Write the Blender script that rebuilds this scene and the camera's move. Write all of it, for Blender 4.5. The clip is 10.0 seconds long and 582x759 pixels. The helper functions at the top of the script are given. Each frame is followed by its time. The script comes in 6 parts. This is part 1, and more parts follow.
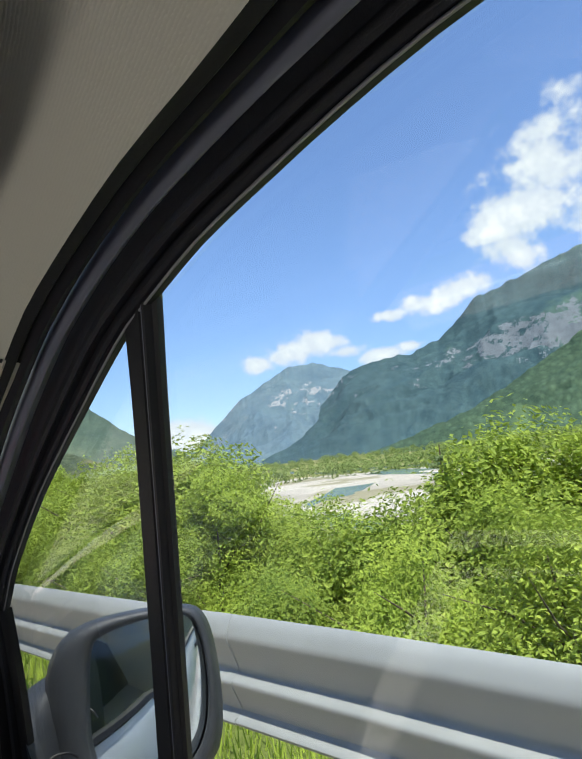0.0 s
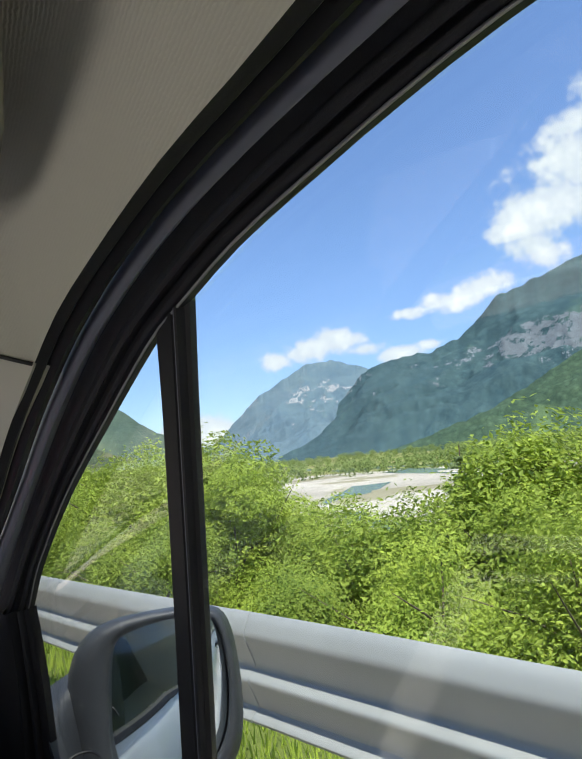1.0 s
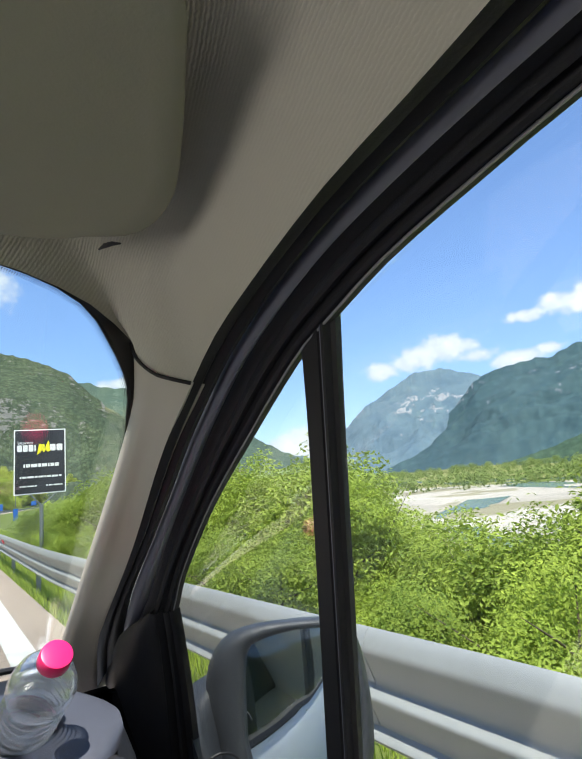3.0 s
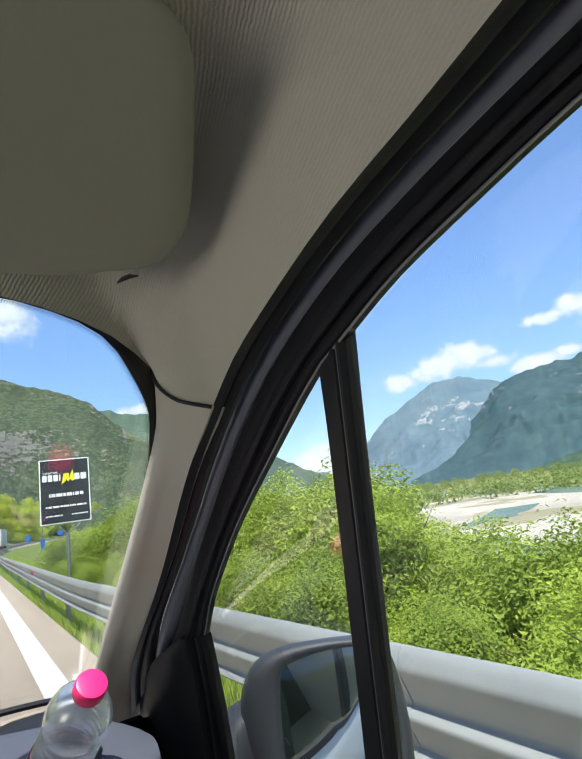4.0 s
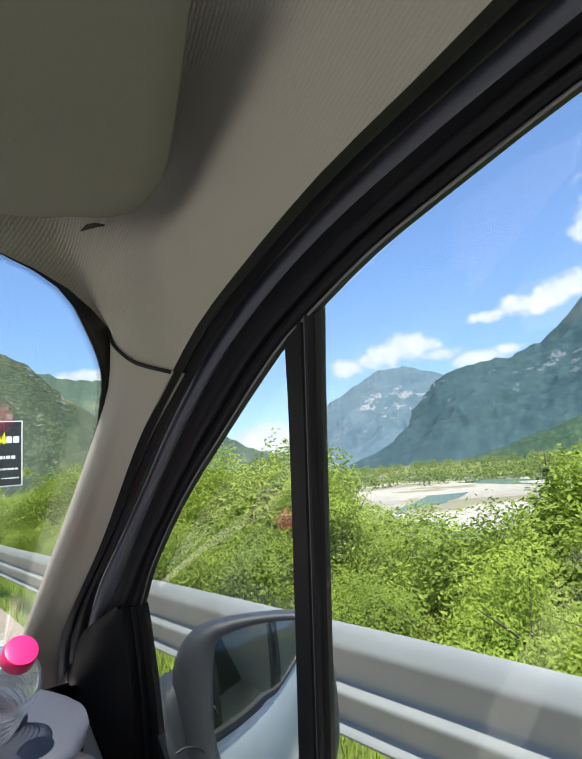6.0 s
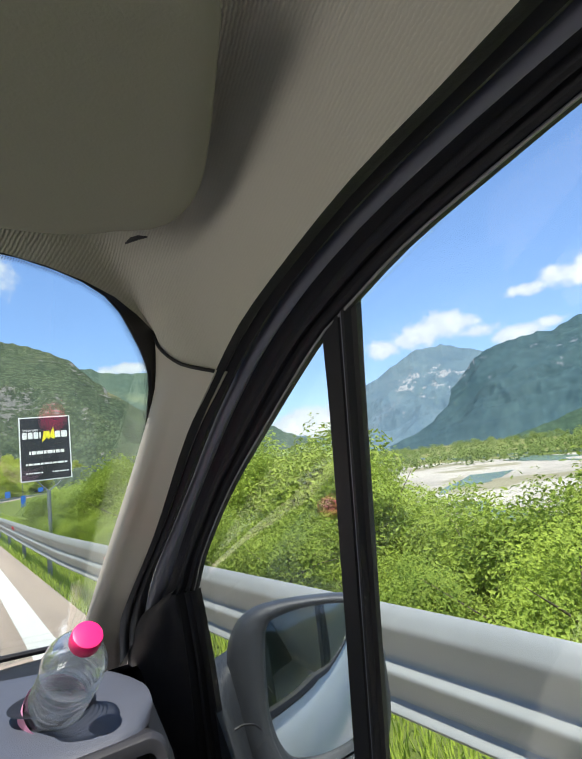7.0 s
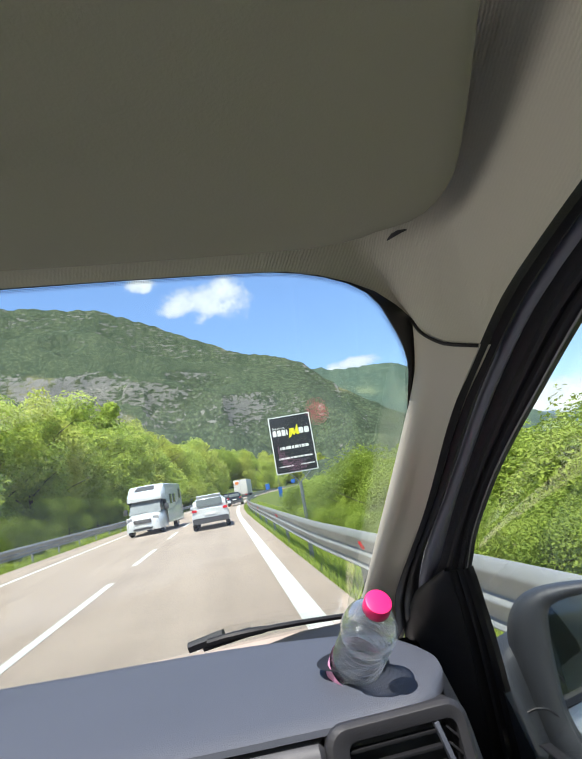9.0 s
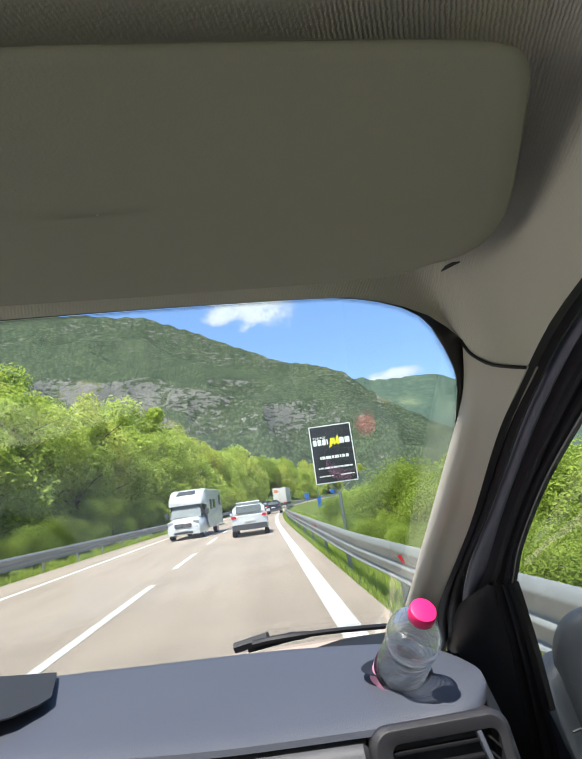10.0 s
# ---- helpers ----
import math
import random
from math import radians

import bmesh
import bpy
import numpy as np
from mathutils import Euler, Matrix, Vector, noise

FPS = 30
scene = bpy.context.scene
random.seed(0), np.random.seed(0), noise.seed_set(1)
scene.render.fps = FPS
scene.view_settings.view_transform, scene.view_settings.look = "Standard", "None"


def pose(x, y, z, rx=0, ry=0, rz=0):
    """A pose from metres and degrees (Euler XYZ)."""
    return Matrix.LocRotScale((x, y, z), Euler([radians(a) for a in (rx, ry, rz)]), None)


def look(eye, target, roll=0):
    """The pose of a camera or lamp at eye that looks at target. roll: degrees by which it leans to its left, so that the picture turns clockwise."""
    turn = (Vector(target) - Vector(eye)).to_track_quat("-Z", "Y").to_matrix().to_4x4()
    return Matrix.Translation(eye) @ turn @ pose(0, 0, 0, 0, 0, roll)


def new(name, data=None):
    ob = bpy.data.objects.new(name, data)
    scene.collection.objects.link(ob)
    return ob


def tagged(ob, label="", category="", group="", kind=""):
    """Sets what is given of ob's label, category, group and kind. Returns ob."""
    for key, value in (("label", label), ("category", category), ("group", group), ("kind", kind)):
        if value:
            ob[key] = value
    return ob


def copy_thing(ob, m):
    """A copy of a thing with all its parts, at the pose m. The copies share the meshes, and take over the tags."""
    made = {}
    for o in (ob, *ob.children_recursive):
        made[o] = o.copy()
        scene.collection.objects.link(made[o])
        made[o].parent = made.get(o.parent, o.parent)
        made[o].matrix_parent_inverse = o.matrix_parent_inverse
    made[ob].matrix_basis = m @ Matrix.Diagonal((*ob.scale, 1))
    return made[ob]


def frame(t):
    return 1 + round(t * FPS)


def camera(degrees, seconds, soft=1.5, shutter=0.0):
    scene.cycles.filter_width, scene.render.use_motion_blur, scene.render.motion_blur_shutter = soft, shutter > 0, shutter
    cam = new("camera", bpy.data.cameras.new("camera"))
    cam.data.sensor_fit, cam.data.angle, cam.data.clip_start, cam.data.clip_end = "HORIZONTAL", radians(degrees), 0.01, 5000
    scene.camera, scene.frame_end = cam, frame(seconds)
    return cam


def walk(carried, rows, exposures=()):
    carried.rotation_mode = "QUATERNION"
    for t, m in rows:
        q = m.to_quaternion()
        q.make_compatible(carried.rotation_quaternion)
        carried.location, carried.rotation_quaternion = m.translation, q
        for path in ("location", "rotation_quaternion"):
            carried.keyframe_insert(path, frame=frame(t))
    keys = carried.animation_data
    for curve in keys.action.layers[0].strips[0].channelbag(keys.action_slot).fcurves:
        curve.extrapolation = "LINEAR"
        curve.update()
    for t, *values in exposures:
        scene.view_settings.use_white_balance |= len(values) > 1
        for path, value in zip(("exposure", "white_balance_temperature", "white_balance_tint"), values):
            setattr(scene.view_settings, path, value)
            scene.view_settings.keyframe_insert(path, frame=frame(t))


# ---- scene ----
# The camera, held inside the van. Ahead is +y, right is +x, the road is z = 0.
cam = camera(58.75, 10.0, soft=1.6)
H0 = 1.45
walk(cam, [
    (0.0, pose(0.0839, 0.0113, 1.4370, 98.83, 7.00, -47.22)),
    (0.5, pose(0.0883, 0.0241, 1.4394, 98.18, 6.27, -47.70)),
    (1.0, pose(0.0851, 0.0258, 1.4457, 98.72, 6.00, -45.33)),
    (1.5, pose(0.0749, 0.0250, 1.4557, 100.72, 6.03, -38.34)),
    (2.0, pose(0.0649, 0.0364, 1.4518, 101.61, 5.19, -33.02)),
    (2.5, pose(0.0658, 0.0397, 1.4499, 100.51, 4.45, -34.34)),
    (4.0, pose(0.0622, 0.0366, 1.4505, 103.30, 8.11, -30.95)),
    (4.5, pose(0.0643, 0.0315, 1.4516, 103.40, 7.56, -32.19)),
    (5.0, pose(0.0678, 0.0394, 1.4477, 101.95, 6.23, -37.02)),
    (5.5, pose(0.0626, 0.0484, 1.4467, 100.71, 5.19, -37.76)),
    (7.0, pose(0.0495, 0.0404, 1.4533, 99.00, 6.95, -33.09)),
    (7.5, pose(0.0414, 0.0355, 1.4454, 99.85, 7.36, -22.63)),
    (8.0, pose(0.0269, 0.0386, 1.4451, 100.01, 7.41, -17.57)),
    (8.5, pose(0.0237, 0.0214, 1.4531, 100.75, 8.08, -12.59)),
    (9.0, pose(0.0161, 0.0316, 1.4500, 101.40, 9.83, -7.31)),
    (9.5, pose(0.0054, 0.0069, 1.4514, 102.44, 8.67, -3.40)),
    (10.0, pose(0.0001, 0.0000, 1.4502, 103.05, 7.72, -3.04)),
], exposures=[(0.0, 1.16), (1.0, 1.17), (2.5, 1.27), (5.0, 1.34), (7.0, 1.24), (8.5, 1.34), (10.0, 1.36)])

# ---- sky, clouds and sun ----
SUN_EL, SUN_AZ = 66.0, -150.0      # degrees; the azimuth is clockwise from +y


def direction(az, el):
    a, e = radians(az), radians(el)
    return Vector((math.sin(a) * math.cos(e), math.cos(a) * math.cos(e), math.sin(e)))


class Nodes:
    """Small helper to write node trees."""

    def __init__(self, tree):
        self.t = tree
        tree.nodes.clear()

    def add(self, kind, ins=None, operation=None, use_clamp=None):
        n = self.t.nodes.new(kind)
        if operation:
            n.operation = operation
        if use_clamp:
            n.use_clamp = True
        for k, v in (ins or {}).items():
            if isinstance(v, bpy.types.NodeSocket):
                self.t.links.new(v, n.inputs[k])
            else:
                n.inputs[k].default_value = v
        return n

    def math(self, op, a, b=0.0, c=0.0, clamp=False):
        return self.add("ShaderNodeMath", {0: a, 1: b, 2: c}, operation=op, use_clamp=clamp).outputs[0]

    def mix(self, fac, a, b, blend="MIX"):
        n = self.add("ShaderNodeMix")
        n.data_type, n.blend_type, n.clamp_factor = "RGBA", blend, True
        for sock, v in ((n.inputs[0], fac), (n.inputs[6], a), (n.inputs[7], b)):
            if isinstance(v, bpy.types.NodeSocket):
                self.t.links.new(v, sock)
            else:
                sock.default_value = v
        return n.outputs[2]

    def ramp(self, fac, lo, hi):
        n = self.add("ShaderNodeMapRange", {0: fac, 1: lo, 2: hi})
        n.clamp, n.interpolation_type = True, "SMOOTHSTEP"
        return n.outputs[0]

    def noise(self, scale, detail=4.0, rough=0.55, vec=None):
        ins = {"Scale": scale, "Detail": detail, "Roughness": rough}
        if vec is not None:
            ins["Vector"] = vec
        return self.add("ShaderNodeTexNoise", ins)


world = bpy.data.worlds.new("sky")
scene.world = world
world.use_nodes = True
w = Nodes(world.node_tree)
sky = w.add("ShaderNodeTexSky")
sky.sky_type, sky.sun_disc, sky.sun_elevation, sky.sun_rotation = "NISHITA", False, radians(SUN_EL), radians(SUN_AZ)
sky.altitude, sky.air_density, sky.dust_density, sky.ozone_density = 400.0, 1.0, 0.25, 2.6
co = w.add("ShaderNodeTexCoord").outputs["Generated"]
puff = w.noise(9.0, 9.0, 0.58, co).outputs[0]
fine = w.noise(30.0, 6.0, 0.6, co).outputs[0]
clouds = None
# bearing, height, half width and half height of each cloud, in degrees
for az, el, ra, re in ((80, 24.5, 5.0, 3.2), (76.5, 21.2, 4.5, 2.6), (82, 20, 5, 3.5), (72, 20.2, 2.2, 0.9), (74, 17.8, 3.4, 1.6), (69, 15.6, 3.6, 1.2), (64.5, 14.7, 2.8, 0.9), (60, 14.2, 2.0, 0.6), (79, 28, 2.0, 1.1), (75.5, 25.5, 1.2, 0.7),
                       (52, 12.0, 3.2, 1.2), (48.5, 11.4, 2.8, 1.2), (45, 10.7, 1.9, 0.9), (54.5, 11.0, 1.8, 0.8), (59, 10.0, 2.6, 0.6), (62, 10.5, 1.4, 0.5), (36.4, 3.2, 2.8, 1.4), (33.5, 3.5, 1.8, 1.0), (38.5, 2.6, 1.8, 0.9),
                       (1.1, 21.3, 3.8, 1.5), (-1.8, 20.7, 2.2, 0.9), (3.2, 21.9, 2.0, 1.3), (-5.9, 23.4, 1.2, 0.6), (16, 11.7, 2.2, 0.5), (14.6, 11.5, 1.2, 0.4), (93, 27, 9, 5), (-70, 30, 14, 8), (-120, 22, 16, 8), (150, 25, 18, 9)):
    d0 = direction(az, el)
    e1 = Vector((d0.y, -d0.x, 0)).normalized()
    e2 = e1.cross(d0)
    px = w.add("ShaderNodeVectorMath", {0: co, 1: e1 / radians(ra * 1.55)}, operation="DOT_PRODUCT").outputs["Value"]
    py = w.add("ShaderNodeVectorMath", {0: co, 1: e2 / radians(re * 1.6)}, operation="DOT_PRODUCT").outputs["Value"]
    front = w.add("ShaderNodeVectorMath", {0: co, 1: d0}, operation="DOT_PRODUCT").outputs["Value"]
    dist = w.math("SQRT", w.math("ADD", w.math("MULTIPLY", px, px), w.math("MULTIPLY", py, py)))
    c = w.math("SUBTRACT", 1.0, w.math("ADD", dist, w.math("MULTIPLY", w.math("LESS_THAN", front, 0.2), 50.0)))
    c = w.math("MULTIPLY", c, 1.0 if el > 5 else 1.1)
    clouds = c if clouds is None else w.math("MAXIMUM", clouds, c)
clouds = w.math("MAXIMUM", clouds, -3.0)
body = w.math("ADD", clouds, w.math("MULTIPLY", w.math("SUBTRACT", puff, 0.52), 2.6))
body = w.math("ADD", body, w.math("MULTIPLY", w.math("SUBTRACT", fine, 0.5), 0.9))
mask = w.ramp(body, 0.02, 0.55)
shade = w.ramp(w.math("ADD", body, w.math("MULTIPLY", w.math("SUBTRACT", fine, 0.5), 2.0)), 0.2, 1.8)
white = w.mix(shade, (3.5, 3.75, 4.2, 1), (5.0, 5.0, 5.0, 1))
up_z = w.add("ShaderNodeSeparateXYZ", {0: co}).outputs[2]
low = w.mix(w.ramp(up_z, -0.05, 0.42), (0.60, 0.62, 0.71, 1), (0.90, 0.94, 1.06, 1))
deep = w.mix(1.0, sky.outputs[0], low, "MULTIPLY")
col = w.mix(w.math("MULTIPLY", mask, 0.96), deep, white)
bg = w.add("ShaderNodeBackground", {"Color": col, "Strength": 0.115})
w.t.links.new(bg.outputs[0], w.add("ShaderNodeOutputWorld").inputs[0])

sun = new("sun", bpy.data.lights.new("sun", "SUN"))
sun.data.energy, sun.data.angle, sun.data.color = 3.6, radians(0.6), (1.0, 0.95, 0.87)
sun.matrix_world = look(direction(SUN_AZ, SUN_EL) * 100, (0, 0, 0))


# added area lamp in the unseen driver's window, brightens the cabin
lamp = new("driver_window_fill", bpy.data.lights.new("driver_window_fill", "AREA"))
lamp.data.shape, lamp.data.size, lamp.data.size_y, lamp.data.energy, lamp.data.color = "RECTANGLE", 0.7, 0.40, 1.55, (1.0, 0.97, 0.90)
lamp.matrix_world = look((-1.16, -0.15, 1.28), (0.3, 0.22, 1.50))


# ---- materials ----
def material(name, build):
    m = bpy.data.materials.new(name)
    m.use_nodes = True
    n = Nodes(m.node_tree)
    out = n.add("ShaderNodeOutputMaterial")
    m.node_tree.links.new(build(n), out.inputs[0])
    return m


def plain(name, colour, rough=0.5, metal=0.0, vary=0.12, scale=8.0, bump=0.0, bump_scale=300.0, spec=0.5, dirt=None, dirt_at=0.62, coat=0.0, dist=0.001):
    """A principled surface with a large and a small variation and fine relief."""
    def build(n):
        co = n.add("ShaderNodeNewGeometry").outputs["Position"]
        a = n.noise(scale, 5.0, 0.6, co).outputs[0]
        b = n.noise(scale * 14, 3.0, 0.6, co).outputs[0]
        v = n.math("ADD", n.math("MULTIPLY", a, 0.7), n.math("MULTIPLY", b, 0.3))
        k = n.math("ADD", 1.0 - vary, n.math("MULTIPLY", v, 2 * vary))
        base = n.add("ShaderNodeVectorMath", {0: (*colour,), "Scale": k}, operation="SCALE").outputs[0]
        if dirt:
            base = n.mix(n.ramp(a, dirt_at, dirt_at + 0.12), base, (*dirt, 1))
        ins = {"Base Color": base, "Roughness": n.math("ADD", rough - 0.06, n.math("MULTIPLY", v, 0.12)), "Metallic": metal,
               "Specular IOR Level": spec, "Coat Weight": coat, "Coat Roughness": 0.06}
        if bump:
            h = n.noise(bump_scale, 3.0, 0.6, co).outputs[0]
            ins["Normal"] = n.add("ShaderNodeBump", {"Strength": bump, "Distance": dist, "Height": h}).outputs[0]
        return n.add("ShaderNodeBsdfPrincipled", ins).outputs[0]
    return material(name, build)


def twill(name, colour):
    """Woven headliner cloth with a diagonal rib."""
    def build(n):
        co = n.add("ShaderNodeNewGeometry").outputs["Position"]
        warp = n.noise(26.0, 3.0, 0.6, co)
        jit = n.noise(420.0, 2.0, 0.6, co).outputs[0]
        v = n.add("ShaderNodeVectorMath", {0: co, 1: (0.79, -0.275, -0.544)}, operation="DOT_PRODUCT").outputs["Value"]
        ph = n.math("ADD", n.math("MULTIPLY", v, 2 * math.pi / 0.0017), n.math("MULTIPLY", warp.outputs[0], 8.0))
        ph = n.math("ADD", ph, n.math("MULTIPLY", jit, 5.0))
        rib = n.math("ADD", n.math("MULTIPLY", n.math("SINE", ph), 0.5), 0.5)
        wear = n.noise(9.0, 4.0, 0.6, co).outputs[0]
        # ribs fade towards the edge of the door opening
        edge_d = n.math("SUBTRACT", 0.219 + 0.25 * H0, n.add("ShaderNodeVectorMath", {0: co, 1: (1.0, 0.0, 0.25)}, operation="DOT_PRODUCT").outputs["Value"])
        side = n.ramp(n.add("ShaderNodeSeparateXYZ", {0: co}).outputs[0], 0.03, 0.13)
        amt = n.math("MULTIPLY", n.math("ADD", 0.30, n.math("MULTIPLY", n.ramp(wear, 0.42, 0.60), 0.70)), n.math("MULTIPLY", n.math("ADD", 0.15, n.math("MULTIPLY", side, 0.85)), n.math("ADD", 0.15, n.math("MULTIPLY", n.ramp(edge_d, 0.0, 0.045), 0.85))))
        k = n.math("ADD", 0.93, n.math("MULTIPLY", n.math("MULTIPLY", n.math("SUBTRACT", rib, 0.5), amt), 0.34))
        k = n.math("MULTIPLY", k, n.math("ADD", 0.93, n.math("MULTIPLY", wear, 0.14)))
        base = n.add("ShaderNodeVectorMath", {0: colour, "Scale": k}, operation="SCALE").outputs[0]
        h = n.math("ADD", n.math("MULTIPLY", rib, amt), n.math("MULTIPLY", jit, 0.5))
        nor = n.add("ShaderNodeBump", {"Strength": 0.8, "Distance": 0.0009, "Height": h}).outputs[0]
        return n.add("ShaderNodeBsdfPrincipled", {"Base Color": base, "Roughness": 0.95, "Specular IOR Level": 0.1, "Normal": nor,
                                                  "Sheen Weight": 0.15}).outputs[0]
    return material(name, build)


def glass(name, tint=(0.93, 0.96, 0.95), base=0.03, smear=0.0):
    """A thin clear pane: sees through, with gloss that grows at a slant."""
    def build(n):
        f = n.add("ShaderNodeLayerWeight", {"Blend": 0.5}).outputs["Facing"]
        fac = n.math("ADD", base, n.math("MULTIPLY", n.math("POWER", f, 5.0), 0.9), clamp=True)
        tr = n.add("ShaderNodeBsdfTransparent", {"Color": (*tint, 1)}).outputs[0]
        gl = n.add("ShaderNodeBsdfGlossy", {"Color": (1, 1, 1, 1), "Roughness": 0.02}).outputs[0]
        out = n.add("ShaderNodeMixShader", {0: fac, 1: tr, 2: gl}).outputs[0]
        if smear:
            co = n.add("ShaderNodeNewGeometry").outputs["Position"]
            s = n.ramp(n.noise(7.0, 5.0, 0.65, co).outputs[0], 0.5, 0.85)
            df = n.add("ShaderNodeBsdfDiffuse", {"Color": (0.6, 0.6, 0.58, 1)}).outputs[0]
            out = n.add("ShaderNodeMixShader", {0: n.math("MULTIPLY", s, smear), 1: out, 2: df}).outputs[0]
        return out
    return material(name, build)


def foliage(name, dark, light, scale=1.5):
    """Leaves: each its own shade, some light shining through."""
    def build(n):
        geo = n.add("ShaderNodeNewGeometry")
        r = geo.outputs["Random Per Island"]
        big = n.ramp(n.noise(scale, 3.0, 0.6, geo.outputs["Position"]).outputs[0], 0.3, 0.7)
        tone = n.add("ShaderNodeObjectInfo").outputs["Random"]
        f = n.math("ADD", n.math("MULTIPLY", r, 0.35), n.math("MULTIPLY", big, 0.3))
        f = n.math("ADD", f, n.math("MULTIPLY", tone, 0.35))
        c = n.mix(f, (*dark, 1), (*light, 1))
        a = n.add("ShaderNodeBsdfPrincipled", {"Base Color": c, "Roughness": 0.6, "Specular IOR Level": 0.15}).outputs[0]
        b = n.add("ShaderNodeBsdfTranslucent", {"Color": c}).outputs[0]
        return n.add("ShaderNodeMixShader", {0: 0.42, 1: a, 2: b}).outputs[0]
    return material(name, build)


def slope_wood(name, forest, forest2, meadow, rock, rock_at, size, cliff=(0.0, 0.0), tree=0.09, layer=0.4, grain=9.0, relief=0.5, reach=2000.0, spot=0.5):
    """A wooded mountain flank: tree cover, meadow patches and bare cliffs where it is steep."""
    def build(n):
        geo = n.add("ShaderNodeNewGeometry")
        pos = n.add("ShaderNodeSeparateXYZ", {0: geo.outputs["Position"]})
        nz = n.add("ShaderNodeSeparateXYZ", {0: geo.outputs["True Normal"]}).outputs[2]
        hz = pos.outputs[2]
        # along the flank by bearing from the camera, and up it, to fit its view
        along = n.math("MULTIPLY", n.math("ARCTAN2", pos.outputs[0], pos.outputs[1]), reach)
        co = n.add("ShaderNodeCombineXYZ", {0: along, 1: hz}).outputs[0]
        a = n.noise(1 / size, 7.0, 0.62, co).outputs[0]
        b = n.math("ADD", n.math("MULTIPLY", n.noise(6 / size, 8.0, 0.72, co).outputs[0], 0.5), n.math("MULTIPLY", n.noise(70 / size, 6.0, 0.75, co).outputs[0], 0.5))
        b = n.ramp(b, 0.34, 0.66)
        cell = n.add("ShaderNodeTexVoronoi", {"Vector": co, "Scale": tree})
        crown = n.ramp(cell.outputs["Distance"], 0.0, 0.75)
        tint = n.add("ShaderNodeSeparateColor", {0: cell.outputs["Color"]}).outputs[0]
        f = n.math("ADD", n.math("MULTIPLY", b, 1.0 - 0.8 * spot), n.math("MULTIPLY", tint, 0.8 * spot))
        c = n.mix(f, (*forest, 1), (*forest2, 1))
        # gaps between crowns get a darker base colour, painted for their shade
        c = n.mix(n.math("MULTIPLY", crown, spot), c, tuple(0.35 * v for v in forest) + (1,))
        c = n.mix(n.ramp(a, 0.56, 0.66), c, (*meadow, 1))
        stretch = n.add("ShaderNodeVectorMath", {0: co, 1: (1, layer, 1)}, operation="MULTIPLY").outputs[0]
        s = n.noise(grain / size, 7.0, 0.7, stretch).outputs[0]
        q = n.math("ADD", n.math("MULTIPLY", n.math("SUBTRACT", 1.0, nz), 0.55), n.math("MULTIPLY", n.math("SUBTRACT", s, 0.5), 1.3))
        q = n.math("ADD", q, n.math("MULTIPLY", n.math("SUBTRACT", a, 0.5), 0.7))
        if cliff[1]:
            band = n.math("SUBTRACT", 1.0, n.math("ABSOLUTE", n.math("DIVIDE", n.math("SUBTRACT", hz, cliff[0]), cliff[1])))
            q = n.math("ADD", q, n.math("MULTIPLY", n.math("MAXIMUM", band, 0.0), 0.22))
        rk = n.mix(n.noise(26 / size, 5.0, 0.7, stretch).outputs[0], tuple(0.55 * v for v in rock) + (1,), tuple(1.25 * v for v in rock) + (1,))
        c = n.mix(n.ramp(q, rock_at, rock_at + 0.1), c, rk)
        h = n.math("ADD", n.math("MULTIPLY", crown, -2.0 * spot), n.math("MULTIPLY", s, 1.5))
        nor = n.add("ShaderNodeBump", {"Strength": relief, "Distance": 0.10 / tree, "Height": h}).outputs[0]
        return n.add("ShaderNodeBsdfPrincipled", {"Base Color": c, "Roughness": 0.95, "Specular IOR Level": 0.05, "Normal": nor}).outputs[0]
    return material(name, build)


